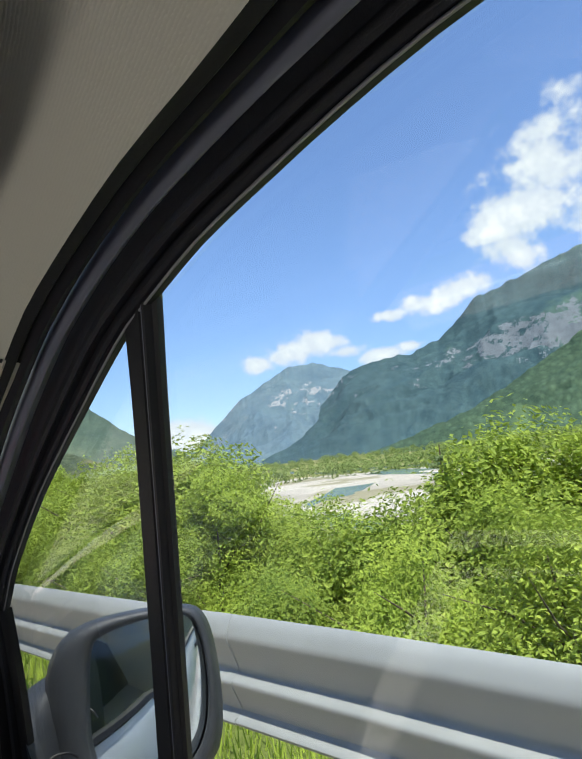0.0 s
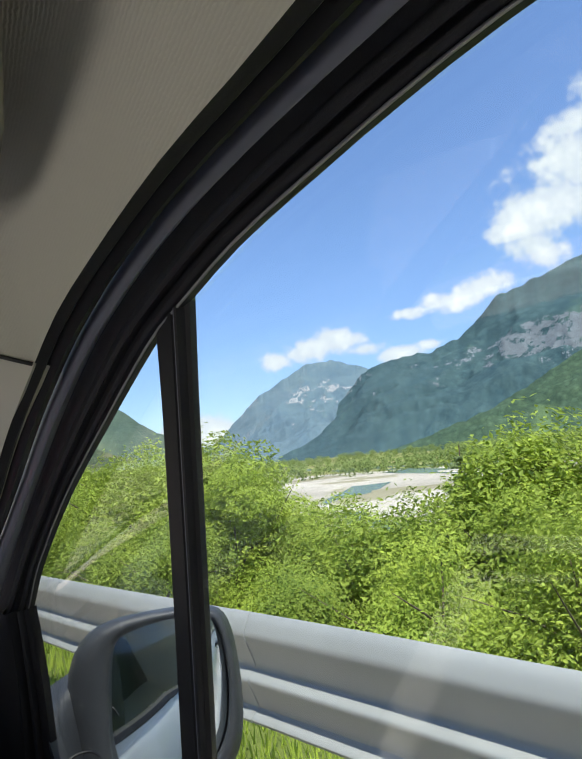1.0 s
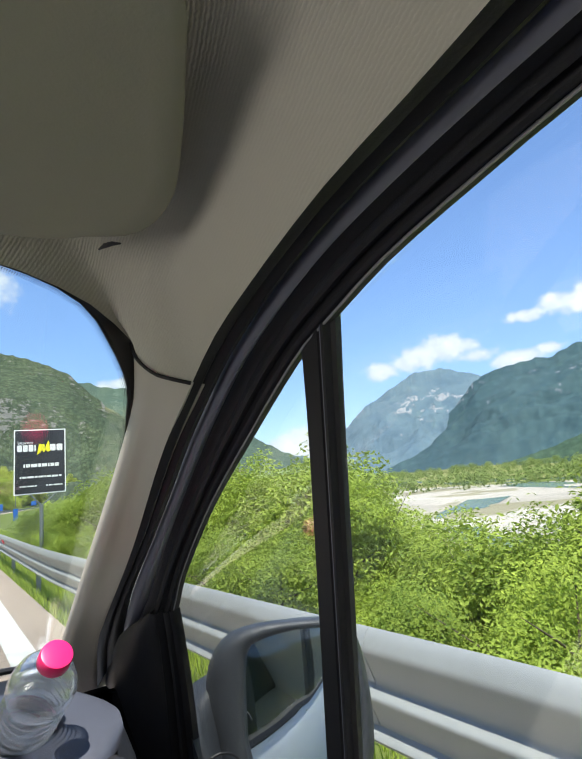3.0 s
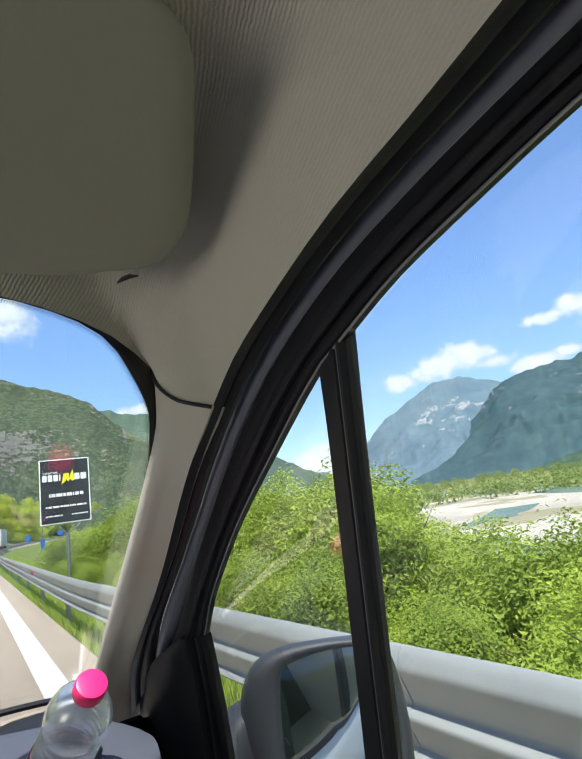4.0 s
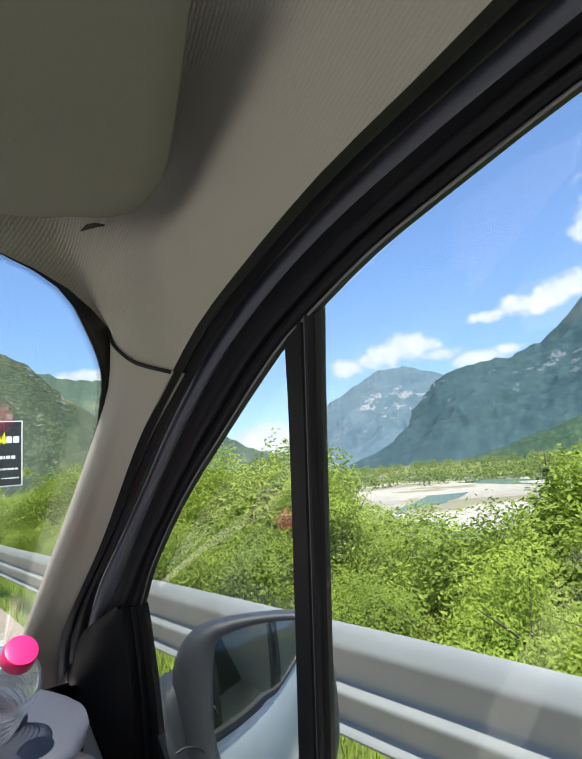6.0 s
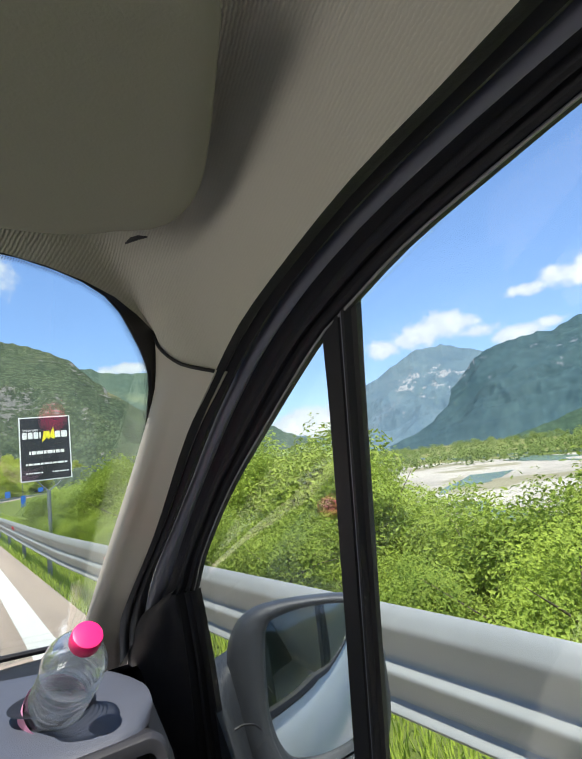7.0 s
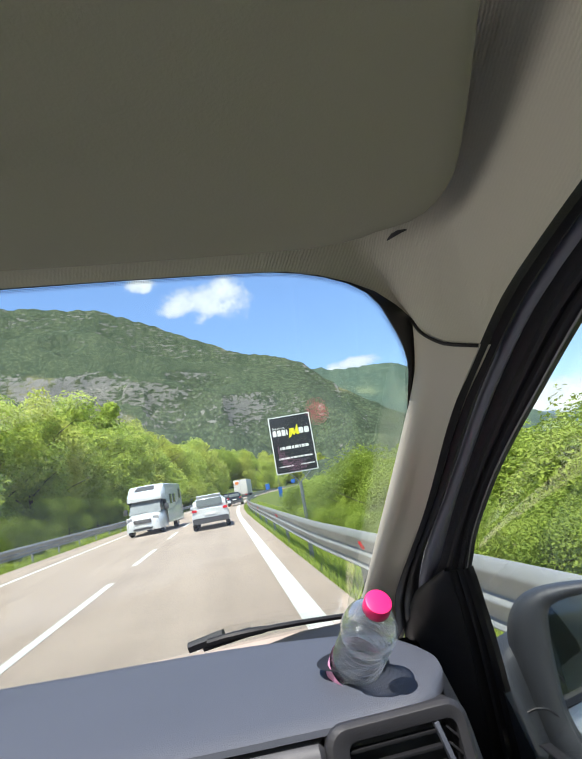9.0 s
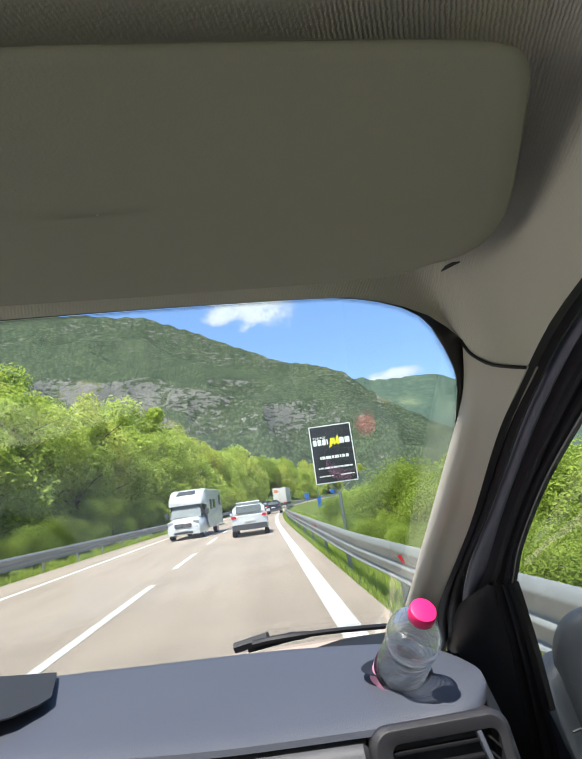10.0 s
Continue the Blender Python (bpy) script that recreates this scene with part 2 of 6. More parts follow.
def valley(name):
    """Grass on the banks and pale gravel in the river bed."""
    def build(n):
        co = n.add("ShaderNodeNewGeometry").outputs["Position"]
        sep = n.add("ShaderNodeSeparateXYZ", {0: co})
        past = n.math("MAXIMUM", n.math("SUBTRACT", sep.outputs[1], 60.0), 0.0)
        bend = n.math("ADD", n.math("DIVIDE", n.math("MULTIPLY", past, past), 1150.0), n.math("MULTIPLY", past, 0.22))
        x = n.math("SUBTRACT", sep.outputs[0], n.math("MINIMUM", bend, 190.0))
        wob = n.math("MULTIPLY", n.math("SUBTRACT", n.noise(0.012, 5.0, 0.6, co).outputs[0], 0.5), 190.0)
        wob2 = n.math("MULTIPLY", n.math("SUBTRACT", n.noise(0.15, 4.0, 0.6, co).outputs[0], 0.5), 6.0)
        far = n.ramp(n.math("ADD", x, wob), 128.0, 140.0)
        near = n.ramp(n.math("ADD", x, wob2), 13.0, 11.0)
        isle = n.ramp(n.noise(0.03, 5.0, 0.62, co).outputs[0], 0.57, 0.61)
        g1 = n.noise(0.35, 6.0, 0.65, co).outputs[0]
        g2 = n.noise(9.0, 5.0, 0.7, co).outputs[0]
        grass = n.mix(g1, (0.10, 0.16, 0.03, 1), (0.25, 0.26, 0.07, 1))
        grass = n.mix(g2, n.mix(0.5, grass, (0.05, 0.08, 0.02, 1)), grass)
        dry = n.mix(n.ramp(n.noise(0.02, 4.0, 0.6, co).outputs[0], 0.45, 0.6), grass, (0.30, 0.26, 0.12, 1))
        cob = n.add("ShaderNodeTexVoronoi", {"Vector": co, "Scale": 3.0}).outputs["Color"]
        cv = n.add("ShaderNodeSeparateColor", {0: cob}).outputs[0]
        gv = n.math("ADD", n.math("MULTIPLY", n.noise(0.06, 6.0, 0.65, co).outputs[0], 0.7), n.math("MULTIPLY", cv, 0.3))
        gv = n.math("MULTIPLY", gv, n.math("ADD", 0.45, n.math("MULTIPLY", n.ramp(n.noise(0.018, 6.0, 0.65, co).outputs[0], 0.38, 0.55), 0.75)))
        gravel = n.mix(gv, (0.23, 0.205, 0.17, 1), (0.55, 0.505, 0.435, 1))
        scrub = n.mix(n.noise(0.5, 5.0, 0.7, co).outputs[0], (0.13, 0.13, 0.06, 1), (0.34, 0.30, 0.20, 1))
        c = n.mix(n.math("MULTIPLY", isle, 0.85), gravel, scrub)
        c = n.mix(n.math("MAXIMUM", near, far), c, n.mix(far, grass, dry))
        nor = n.add("ShaderNodeBump", {"Strength": 0.6, "Distance": 0.08, "Height": g2}).outputs[0]
        return n.add("ShaderNodeBsdfPrincipled", {"Base Color": c, "Roughness": 0.95, "Specular IOR Level": 0.1, "Normal": nor}).outputs[0]
    return material(name, build)


def river_water(name):
    def build(n):
        co = n.add("ShaderNodeNewGeometry").outputs["Position"]
        c = n.mix(n.noise(0.04, 4.0, 0.6, co).outputs[0], (0.13, 0.21, 0.195, 1), (0.22, 0.29, 0.27, 1))
        nor = n.add("ShaderNodeBump", {"Strength": 0.25, "Distance": 0.1, "Height": n.noise(1.2, 4.0, 0.6, co).outputs[0]}).outputs[0]
        return n.add("ShaderNodeBsdfPrincipled", {"Base Color": c, "Roughness": 0.15, "Normal": nor}).outputs[0]
    return material(name, build)


def asphalt(name):
    def build(n):
        co = n.add("ShaderNodeNewGeometry").outputs["Position"]
        stretch = n.add("ShaderNodeVectorMath", {0: co, 1: (1.0, 0.05, 1.0)}, operation="MULTIPLY").outputs[0]
        track = n.noise(1.1, 4.0, 0.6, stretch).outputs[0]
        grain = n.noise(160.0, 3.0, 0.7, co).outputs[0]
        patch = n.noise(0.35, 5.0, 0.6, co).outputs[0]
        v = n.math("ADD", n.math("MULTIPLY", track, 0.5), n.math("MULTIPLY", patch, 0.3))
        v = n.math("ADD", v, n.math("MULTIPLY", grain, 0.2))
        c = n.mix(n.ramp(v, 0.3, 0.7), (0.295, 0.232, 0.185, 1), (0.435, 0.35, 0.28, 1))
        nor = n.add("ShaderNodeBump", {"Strength": 0.4, "Distance": 0.004, "Height": grain}).outputs[0]
        return n.add("ShaderNodeBsdfPrincipled", {"Base Color": c, "Roughness": 0.85, "Specular IOR Level": 0.3, "Normal": nor}).outputs[0]
    return material(name, build)


M_LINER = twill("headliner_cloth", (0.55, 0.53, 0.46))
M_VISOR = plain("visor_vinyl", (0.345, 0.335, 0.272), 0.7, bump=0.15, bump_scale=700, vary=0.05, spec=0.3)
M_PILLAR = plain("pillar_plastic", (0.47, 0.44, 0.38), 0.62, bump=0.3, bump_scale=900, vary=0.05, spec=0.35)
M_BLACK = plain("black_rubber", (0.009, 0.009, 0.011), 0.55, vary=0.2, bump=0.2, bump_scale=500, spec=0.35)
M_TRIM = plain("black_plastic", (0.019, 0.019, 0.023), 0.45, vary=0.15, bump=0.4, bump_scale=1100, spec=0.4)
M_STRIP = plain("grey_door_frame_paint", (0.15, 0.155, 0.20), 0.38, vary=0.06, spec=0.5)
M_CHROME = plain("grey_lip", (0.30, 0.30, 0.32), 0.35, vary=0.1, spec=0.6)
M_DASH = plain("dashboard_plastic", (0.060, 0.067, 0.088), 0.55, bump=0.5, bump_scale=850, vary=0.08, spec=0.45)
M_GREYCLOTH = plain("grey_cloth", (0.38, 0.37, 0.35), 0.9, vary=0.15, bump=0.4)
M_DASH_DARK = plain("dark_dashboard_plastic", (0.022, 0.022, 0.026), 0.5, bump=0.4, bump_scale=850, vary=0.12, spec=0.4)
M_FASCIA = plain("fascia_plastic", (0.062, 0.064, 0.074), 0.5, bump=0.4, bump_scale=850, vary=0.12, spec=0.45)
M_WEAVE = plain("fascia_mesh_plastic", (0.10, 0.10, 0.105), 0.55, bump=1.0, bump_scale=420, vary=0.2)
M_FRIT = plain("black_ceramic_edge", (0.006, 0.006, 0.007), 0.35, vary=0.1)
M_GLASS = glass("window_glass", base=0.032, smear=0.015)
M_SCREEN = glass("windscreen_glass", (0.92, 0.96, 0.94), base=0.042, smear=0.05)
M_MIRROR = plain("mirror_silver", (0.80, 0.85, 0.88), 0.03, metal=1.0, vary=0.03)
M_MHOUSE = plain("mirror_housing_plastic", (0.038, 0.041, 0.047), 0.45, bump=0.5, bump_scale=900, vary=0.2, spec=0.45, dirt=(0.16, 0.16, 0.15), dirt_at=0.68)
M_SPECK = plain("dried_splashes", (0.22, 0.22, 0.21), 0.8)
M_WHITE = plain("white_car_paint", (0.62, 0.64, 0.66), 0.25, vary=0.03, coat=0.6)
M_CAP = plain("pink_cap_plastic", (0.85, 0.02, 0.16), 0.35, vary=0.04, spec=0.5)
M_GALV = plain("galvanised_steel", (0.295, 0.305, 0.30), 0.6, metal=0.25, vary=0.22, scale=3.0, bump=0.15, bump_scale=60, dirt=(0.30, 0.30, 0.28), dirt_at=0.66)
M_LINE = plain("road_paint", (0.66, 0.65, 0.60), 0.7, vary=0.12, scale=2.0, dirt=(0.45, 0.42, 0.38), dirt_at=0.66)
M_ROAD = asphalt("asphalt")
M_VALLEY = valley("valley_ground")
M_WATER = river_water("river_water")
M_RED = plain("red_reflector", (0.65, 0.02, 0.03), 0.3, vary=0.1)
M_YELLOW = plain("yellow_reflector", (0.75, 0.72, 0.05), 0.4, vary=0.1)
M_BARK = plain("bark", (0.12, 0.09, 0.065), 0.9, vary=0.35, scale=6, bump=0.8, bump_scale=40, dist=0.01)
M_LEAF = foliage("bush_leaves", (0.115, 0.19, 0.033), (0.46, 0.545, 0.095))
M_LEAF2 = foliage("yellow_green_leaves", (0.18, 0.26, 0.04), (0.52, 0.62, 0.10))
M_LEAF3 = foliage("wood_leaves", (0.22, 0.32, 0.06), (0.68, 0.75, 0.17), 0.35)
M_NEEDLE = foliage("conifer_needles", (0.14, 0.20, 0.09), (0.34, 0.42, 0.20))
M_FARLEAF = foliage("far_bank_leaves", (0.12, 0.18, 0.05), (0.34, 0.40, 0.13), 0.05)
M_BLOSSOM = foliage("white_blossom", (0.45, 0.48, 0.35), (0.8, 0.8, 0.7))
# Distance haze is painted into these base colours as a grey-blue shift.
M_HILL = slope_wood("wooded_cliffs", (0.052, 0.076, 0.050), (0.132, 0.156, 0.086), (0.25, 0.225, 0.115), (0.205, 0.195, 0.18), 0.262, 200.0, tree=0.24, layer=2.0, grain=20.0, relief=0.9, reach=700.0, spot=0.55)
M_RANGE = slope_wood("haze_tinted_wooded_range", (0.030, 0.062, 0.078), (0.078, 0.128, 0.128), (0.088, 0.142, 0.108), (0.165, 0.185, 0.205), 0.395, 520.0, cliff=(330.0, 170.0), tree=0.035, layer=1.3, grain=9.0, relief=0.75, reach=2000.0, spot=0.25)
M_GREENHILL = slope_wood("haze_greyed_wooded_hill", (0.062, 0.098, 0.080), (0.118, 0.155, 0.105), (0.16, 0.185, 0.11), (0.24, 0.23, 0.21), 0.34, 400.0, tree=0.06, layer=0.9, relief=0.6, reach=1500.0, spot=0.3)
M_PEAK = slope_wood("haze_tinted_peak", (0.085, 0.135, 0.180), (0.140, 0.195, 0.215), (0.15, 0.205, 0.195), (0.30, 0.31, 0.32), 0.355, 700.0, cliff=(400.0, 130.0), tree=0.03, layer=1.2, grain=9.0, relief=0.6, reach=2800.0, spot=0.15)


# ---- building helpers ----
def bm_from(verts, faces):
    bm = bmesh.new()
    vs = [bm.verts.new(v) for v in verts]
    for f in faces:
        try:
            bm.faces.new([vs[i] for i in f])
        except ValueError:
            pass
    return bm


def part(name, bm, mat, parent=None, label="", smooth=True, bevel=0.0):
    """Link a bmesh as ONE mesh object, under a thing or a part."""
    if bevel:
        bmesh.ops.bevel(bm, geom=bm.edges[:], offset=bevel, segments=2, affect="EDGES", profile=0.6)
    bmesh.ops.recalc_face_normals(bm, faces=bm.faces[:])
    me = bpy.data.meshes.new(name)
    bm.to_mesh(me)
    bm.free()
    if smooth:
        for p in me.polygons:
            p.use_smooth = True
        me.set_sharp_from_angle(angle=radians(42))
    for m in mat if isinstance(mat, (list, tuple)) else [mat]:
        me.materials.append(m)
    ob = new(name, me)
    if parent:
        ob.parent = parent
    if label:
        ob["label"] = label
    return ob


def thing(name, label, category, m=Matrix(), group="", kind=""):
    ob = new(name)
    ob.matrix_world = m
    return tagged(ob, label, category, group, kind)


def box_bm(lo, hi, m=None):
    bm = bmesh.new()
    bmesh.ops.create_cube(bm, size=1)
    s = [b - a for a, b in zip(lo, hi)]
    c = [(a + b) / 2 for a, b in zip(lo, hi)]
    bmesh.ops.transform(bm, matrix=Matrix.Translation(c) @ Matrix.Diagonal((*s, 1)), verts=bm.verts)
    if m:
        bmesh.ops.transform(bm, matrix=m, verts=bm.verts)
    return bm


def join(*bms):
    out = bms[0]
    for b in bms[1:]:
        me = bpy.data.meshes.new("tmp")
        b.to_mesh(me)
        b.free()
        out.from_mesh(me)
        bpy.data.meshes.remove(me)
    return out


def smooth_curve(pts, n):
    """Catmull-Rom through pts, n points evenly in length."""
    p = [Vector(q) for q in pts]
    p = [p[0] * 2 - p[1]] + p + [p[-1] * 2 - p[-2]]
    raw = []
    for i in range(1, len(p) - 2):
        for k in range(24):
            t = k / 24
            a, b, c, d = p[i - 1:i + 3]
            raw.append(0.5 * ((2 * b) + (c - a) * t + (2 * a - 5 * b + 4 * c - d) * t * t + (3 * b - a - 3 * c + d) * t ** 3))
    raw.append(p[-2])
    acc = [0.0]
    for a, b in zip(raw, raw[1:]):
        acc.append(acc[-1] + (b - a).length)
    out, j = [], 0
    for k in range(n):
        s = acc[-1] * k / (n - 1)
        while j < len(acc) - 2 and acc[j + 1] < s:
            j += 1
        u = (s - acc[j]) / max(acc[j + 1] - acc[j], 1e-9)
        out.append(raw[j].lerp(raw[j + 1], min(max(u, 0), 1)))
    return out


def loft(rows, closed=False):
    """A skin through rows of points, all of one length."""
    n = len(rows[0])
    verts = [v for r in rows for v in r]
    faces = []
    for i in range(len(rows) - 1):
        for j in range(n if closed else n - 1):
            k = (j + 1) % n
            faces.append((i * n + j, i * n + k, (i + 1) * n + k, (i + 1) * n + j))
    return bm_from(verts, faces)


def tube(pts, r, seg=8, caps=True):
    """A round bar along pts; r is a number or one number a point."""
    rows = []
    up = Vector((0.13, 0.21, 1)).normalized()
    for i, p in enumerate(pts):
        d = (Vector(pts[min(i + 1, len(pts) - 1)]) - Vector(pts[max(i - 1, 0)])).normalized()
        a = d.cross(up)
        a = a.normalized() if a.length > 1e-4 else Vector((1, 0, 0))
        b = d.cross(a)
        rr = r[i] if isinstance(r, (list, tuple)) else r
        rows.append([Vector(p) + (a * math.cos(t) + b * math.sin(t)) * rr for t in (2 * math.pi * k / seg for k in range(seg))])
    bm = loft(rows, closed=True)
    if caps:
        bm.verts.ensure_lookup_table()
        bm.faces.new(bm.verts[:seg])
        bm.faces.new(bm.verts[-seg:])
    return bm


def lathe(profile, seg=28, m=None):
    """A turned body from (radius, height) pairs."""
    rows = [[Vector((r * math.cos(2 * math.pi * k / seg), r * math.sin(2 * math.pi * k / seg), z)) for k in range(seg)] for r, z in profile]
    bm = loft(rows, closed=True)
    if m:
        bmesh.ops.transform(bm, matrix=m, verts=bm.verts)
    return bm


def sheet(bm, depth):
    """Give an open skin thickness."""
    bmesh.ops.recalc_face_normals(bm, faces=bm.faces[:])
    bmesh.ops.solidify(bm, geom=bm.faces[:], thickness=depth)
    return bm


def prism(outline, axis_m, depth):
    """An outline (2D) pulled to a depth, placed by axis_m."""
    n = len(outline)
    v = [axis_m @ Vector((x, y, 0)) for x, y in outline] + [axis_m @ Vector((x, y, depth)) for x, y in outline]
    f = [tuple(range(n))[::-1], tuple(range(n, 2 * n))] + [(i, (i + 1) % n, n + (i + 1) % n, n + i) for i in range(n)]
    return bm_from(v, f)


def rounded(w, h, r, seg=5):
    out = []
    for cx, cy, a0 in ((w / 2 - r, h / 2 - r, 0), (-w / 2 + r, h / 2 - r, 90), (-w / 2 + r, -h / 2 + r, 180), (w / 2 - r, -h / 2 + r, 270)):
        for k in range(seg + 1):
            a = radians(a0 + 90 * k / seg)
            out.append((cx + r * math.cos(a), cy + r * math.sin(a)))
    return out


def up(pts):
    """Points of the cabin, given from the eye's height, to the world."""
    return [Vector((x, y, z + H0)) for x, y, z in pts]


# ---- ground, road, river ----
def road_x(y):
    """How far the road has bent to the right at y."""
    return 0.0 if y < 28 else (y - 28) ** 2 / 1500.0


def ground_z(x, y):
    x = x - road_x(min(y, 420))
    z = -0.06
    if x > 2.3:
        z -= 5.4 * min((x - 2.3) / 13.0, 1.0) ** 0.8
    if x > 15:
        z += 0.30 * noise.noise(Vector((x * 0.022, y * 0.022, 3))) + 0.12 * noise.noise(Vector((x * 0.08, y * 0.08, 9)))
    if x < -10.2:
        z += 0.28 * (-x - 10.2) + 0.9 * noise.noise(Vector((x * 0.06, y * 0.06, 7)))
    return min(z, 60)


def graded(stops):
    out = []
    for (a, b, n) in stops:
        out += [a + (b - a) * i / n for i in range(n)]
    return out + [stops[-1][1]]


gx = graded([(-3500, -300, 10), (-300, -60, 12), (-60, -12, 20), (-12, -8, 6), (-8, 2.3, 4), (2.3, 18, 22), (18, 120, 34), (120, 500, 30), (500, 4200, 14)])
gy = graded([(-3500, -200, 8), (-200, -20, 12), (-20, 60, 44), (60, 260, 50), (260, 700, 30), (700, 4200, 14)])
verts = [(x + road_x(min(y, 420)), y, ground_z(x + road_x(min(y, 420)), y)) for y in gy for x in gx]
n = len(gx)
faces = [(j * n + i, j * n + i + 1, (j + 1) * n + i + 1, (j + 1) * n + i) for j in range(len(gy) - 1) for i in range(n - 1)]
ground = tagged(part("ground", bm_from(verts, faces), M_VALLEY), "grassy banks and pale gravel river bed of the valley", "ground", kind="structure")

ry = graded([(-60, 28, 22), (28, 420, 110)])


def ribbon(x0, x1, z, ys, mat, name, label, thick=0.05):
    top = [[Vector((x + road_x(y), y, z)) for x in (x0, x1)] for y in ys]
    return tagged(part(name, sheet(loft(top), thick), mat, smooth=False), label, name.split("_")[0], kind="structure")


ribbon(-8.6, 1.35, 0.0, ry, M_ROAD, "road", "sunlit grey-brown asphalt two-lane road")
lines = thing("road_marking", "white painted lane and edge lines on asphalt", "road marking", kind="structure")


def stripe(x0, x1, ys, name):
    return part(name, sheet(loft([[Vector((x + road_x(y), y, 0.006)) for x in (x0, x1)] for y in ys]), 0.003), M_LINE, lines, smooth=False)


stripe(0.66, 0.92, ry, "edge_line")
stripe(-6.85, -6.65, ry, "edge_line")
stripe(-2.76, -2.60, graded([(-20, 12.5, 12)]), "lane_line")
for k in range(26):
    y0 = 15.5 + 9.0 * k
    stripe(-2.76, -2.60, graded([(y0, y0 + 4.5, 4)]), "lane_dash")


def river(name, pts, width, label, lz=-5.43):
    rows, p = [], smooth_curve([Vector((x, y, 0)) for x, y in pts], 60)
    for i, c in enumerate(p):
        d = (p[min(i + 1, 59)] - p[max(i - 1, 0)]).normalized()
        s = Vector((d.y, -d.x, 0))
        wv = width * (0.75 + 0.5 * noise.noise(Vector((i * 0.16, width, 1))))
        rows.append([Vector((c.x - s.x * wv, c.y - s.y * wv, lz)), Vector((c.x, c.y, lz)), Vector((c.x + s.x * wv, c.y + s.y * wv, lz))])
    return tagged(part(name, loft(rows), M_WATER), label, "river", kind="structure")


river("water_main_channel", [(60, -160), (92, -20), (112, 50), (150, 110), (200, 180), (205, 290), (260, 430), (330, 640)], 9, "turquoise braided river channel between gravel bars")
river("water_side_channel", [(40, -90), (38, -20), (38, 24), (60, 48), (98, 70), (122, 80)], 4.5, "narrow turquoise side channel in pale gravel", -5.46)
river("water_far_channel", [(140, 40), (170, 120), (215, 210), (262, 300), (310, 480)], 7, "narrow far water channel by the grassy bank", -5.40)


# ---- mountains ----
def ridge_height(stops, az):
    for (a0, e0), (a1, e1) in zip(stops, stops[1:]):
        if a0 <= az <= a1:
            u = (az - a0) / (a1 - a0)
            return e0 + (e1 - e0) * u
    return stops[0][1] if az < stops[0][0] else stops[-1][1]


def mountain(name, stops, r0, r1, mat, label, rough=0.12, freq=0.004, jag=0.25, bench=0.0, n_az=260, n_r=70, base=-6.0, lean=0.9, seed=5.0, craggy=False):
    """A flank seen from the valley: foot at r0, crest at r1, crest heights in degrees by bearing."""
    a0, a1 = stops[0][0], stops[-1][0]
    rows = []
    for i in range(n_az + 1):
        az = a0 + (a1 - a0) * i / n_az
        el = ridge_height(stops, az)
        teeth = jag * noise.fractal(Vector((az * 0.9, r1 * 0.01, 2)), 1.0, 2.0, 5)
        top = r1 * math.tan(radians(el)) + H0
        crest = r1 * math.tan(radians(el + teeth)) + H0 - top
        row = []
        for k in range(n_r + 1):
            u = k / n_r
            if u <= 0.86:
                v = u / 0.86
                r = r0 + (r1 - r0) * v
                prof = v ** 1.25
                if bench:
                    prof += bench * math.sin(prof * 2 * math.pi * 2.0) / (4 * math.pi)
                if craggy:
                    x, y = r * math.sin(radians(az)), r * math.cos(radians(az))
                    rel = noise.ridged_multi_fractal(Vector((x * freq, y * freq, seed)), 0.9, 2.1, 7, 0.9, 2.0) - 1.0
                    z = base + (top - base) * prof + rough * (top - base) * rel * 4 * v * (1 - v) * 0.6
                    z = min(z, H0 + r * math.tan(radians(el)) * (0.25 + 0.75 * v) if v < 1 else top) + crest * v ** 6
                else:
                    # spurs and gullies run slantwise down the flank
                    q = Vector((radians(az) * r1 * freq + v * lean, v * 1.6, seed))
                    rel = 1.2 * noise.noise(q) + 0.10 * noise.fractal(Vector((q.x * 1.6, q.y * 4.0, q.z)), 0.9, 2.1, 4)
                    r -= rough * (r1 - r0) * rel * math.sin(math.pi * v ** 0.8)
                    x, y = r * math.sin(radians(az)), r * math.cos(radians(az))
                    z = base + (top - base) * prof + crest * v ** 6
            else:
                v = (u - 0.86) / 0.14
                r = r1 * (1 + 0.22 * v)
                x, y = r * math.sin(radians(az)), r * math.cos(radians(az))
                z = (top + crest) * (1 - 0.75 * v)
            row.append(Vector((x, y, z)))
        rows.append(row)
    return tagged(part(name, loft(rows), mat), label, "mountain", kind="structure")


mountain("backdrop_wooded_cliff_hill", [(-110, 24), (-60, 24), (-40, 22), (-25, 21.3), (-18, 21.6), (-11, 21.3), (-5.6, 19.5), (-0.3, 17), (3.4, 15.5), (8, 14.2), (11, 12.9), (14.5, 9.6), (19, 6.5), (24, 3.5), (30, 1.0)],
         300, 980, M_HILL, "steep wooded hillside with grey limestone cliffs", rough=0.30, freq=0.006, bench=0.75, craggy=True, n_az=420, n_r=110)
mountain("backdrop_green_hill", [(4, 11), (9, 12.2), (12, 12.0), (15.5, 11.3), (18.6, 11.2), (20.7, 11.0), (22.7, 9.9), (25, 8.6), (27, 7.4), (29.1, 5.7), (31.2, 4.2), (34.3, 2.6), (37, 1.2)],
         900, 2300, M_GREENHILL, "green wooded hill behind the bend", rough=0.10, freq=0.004)
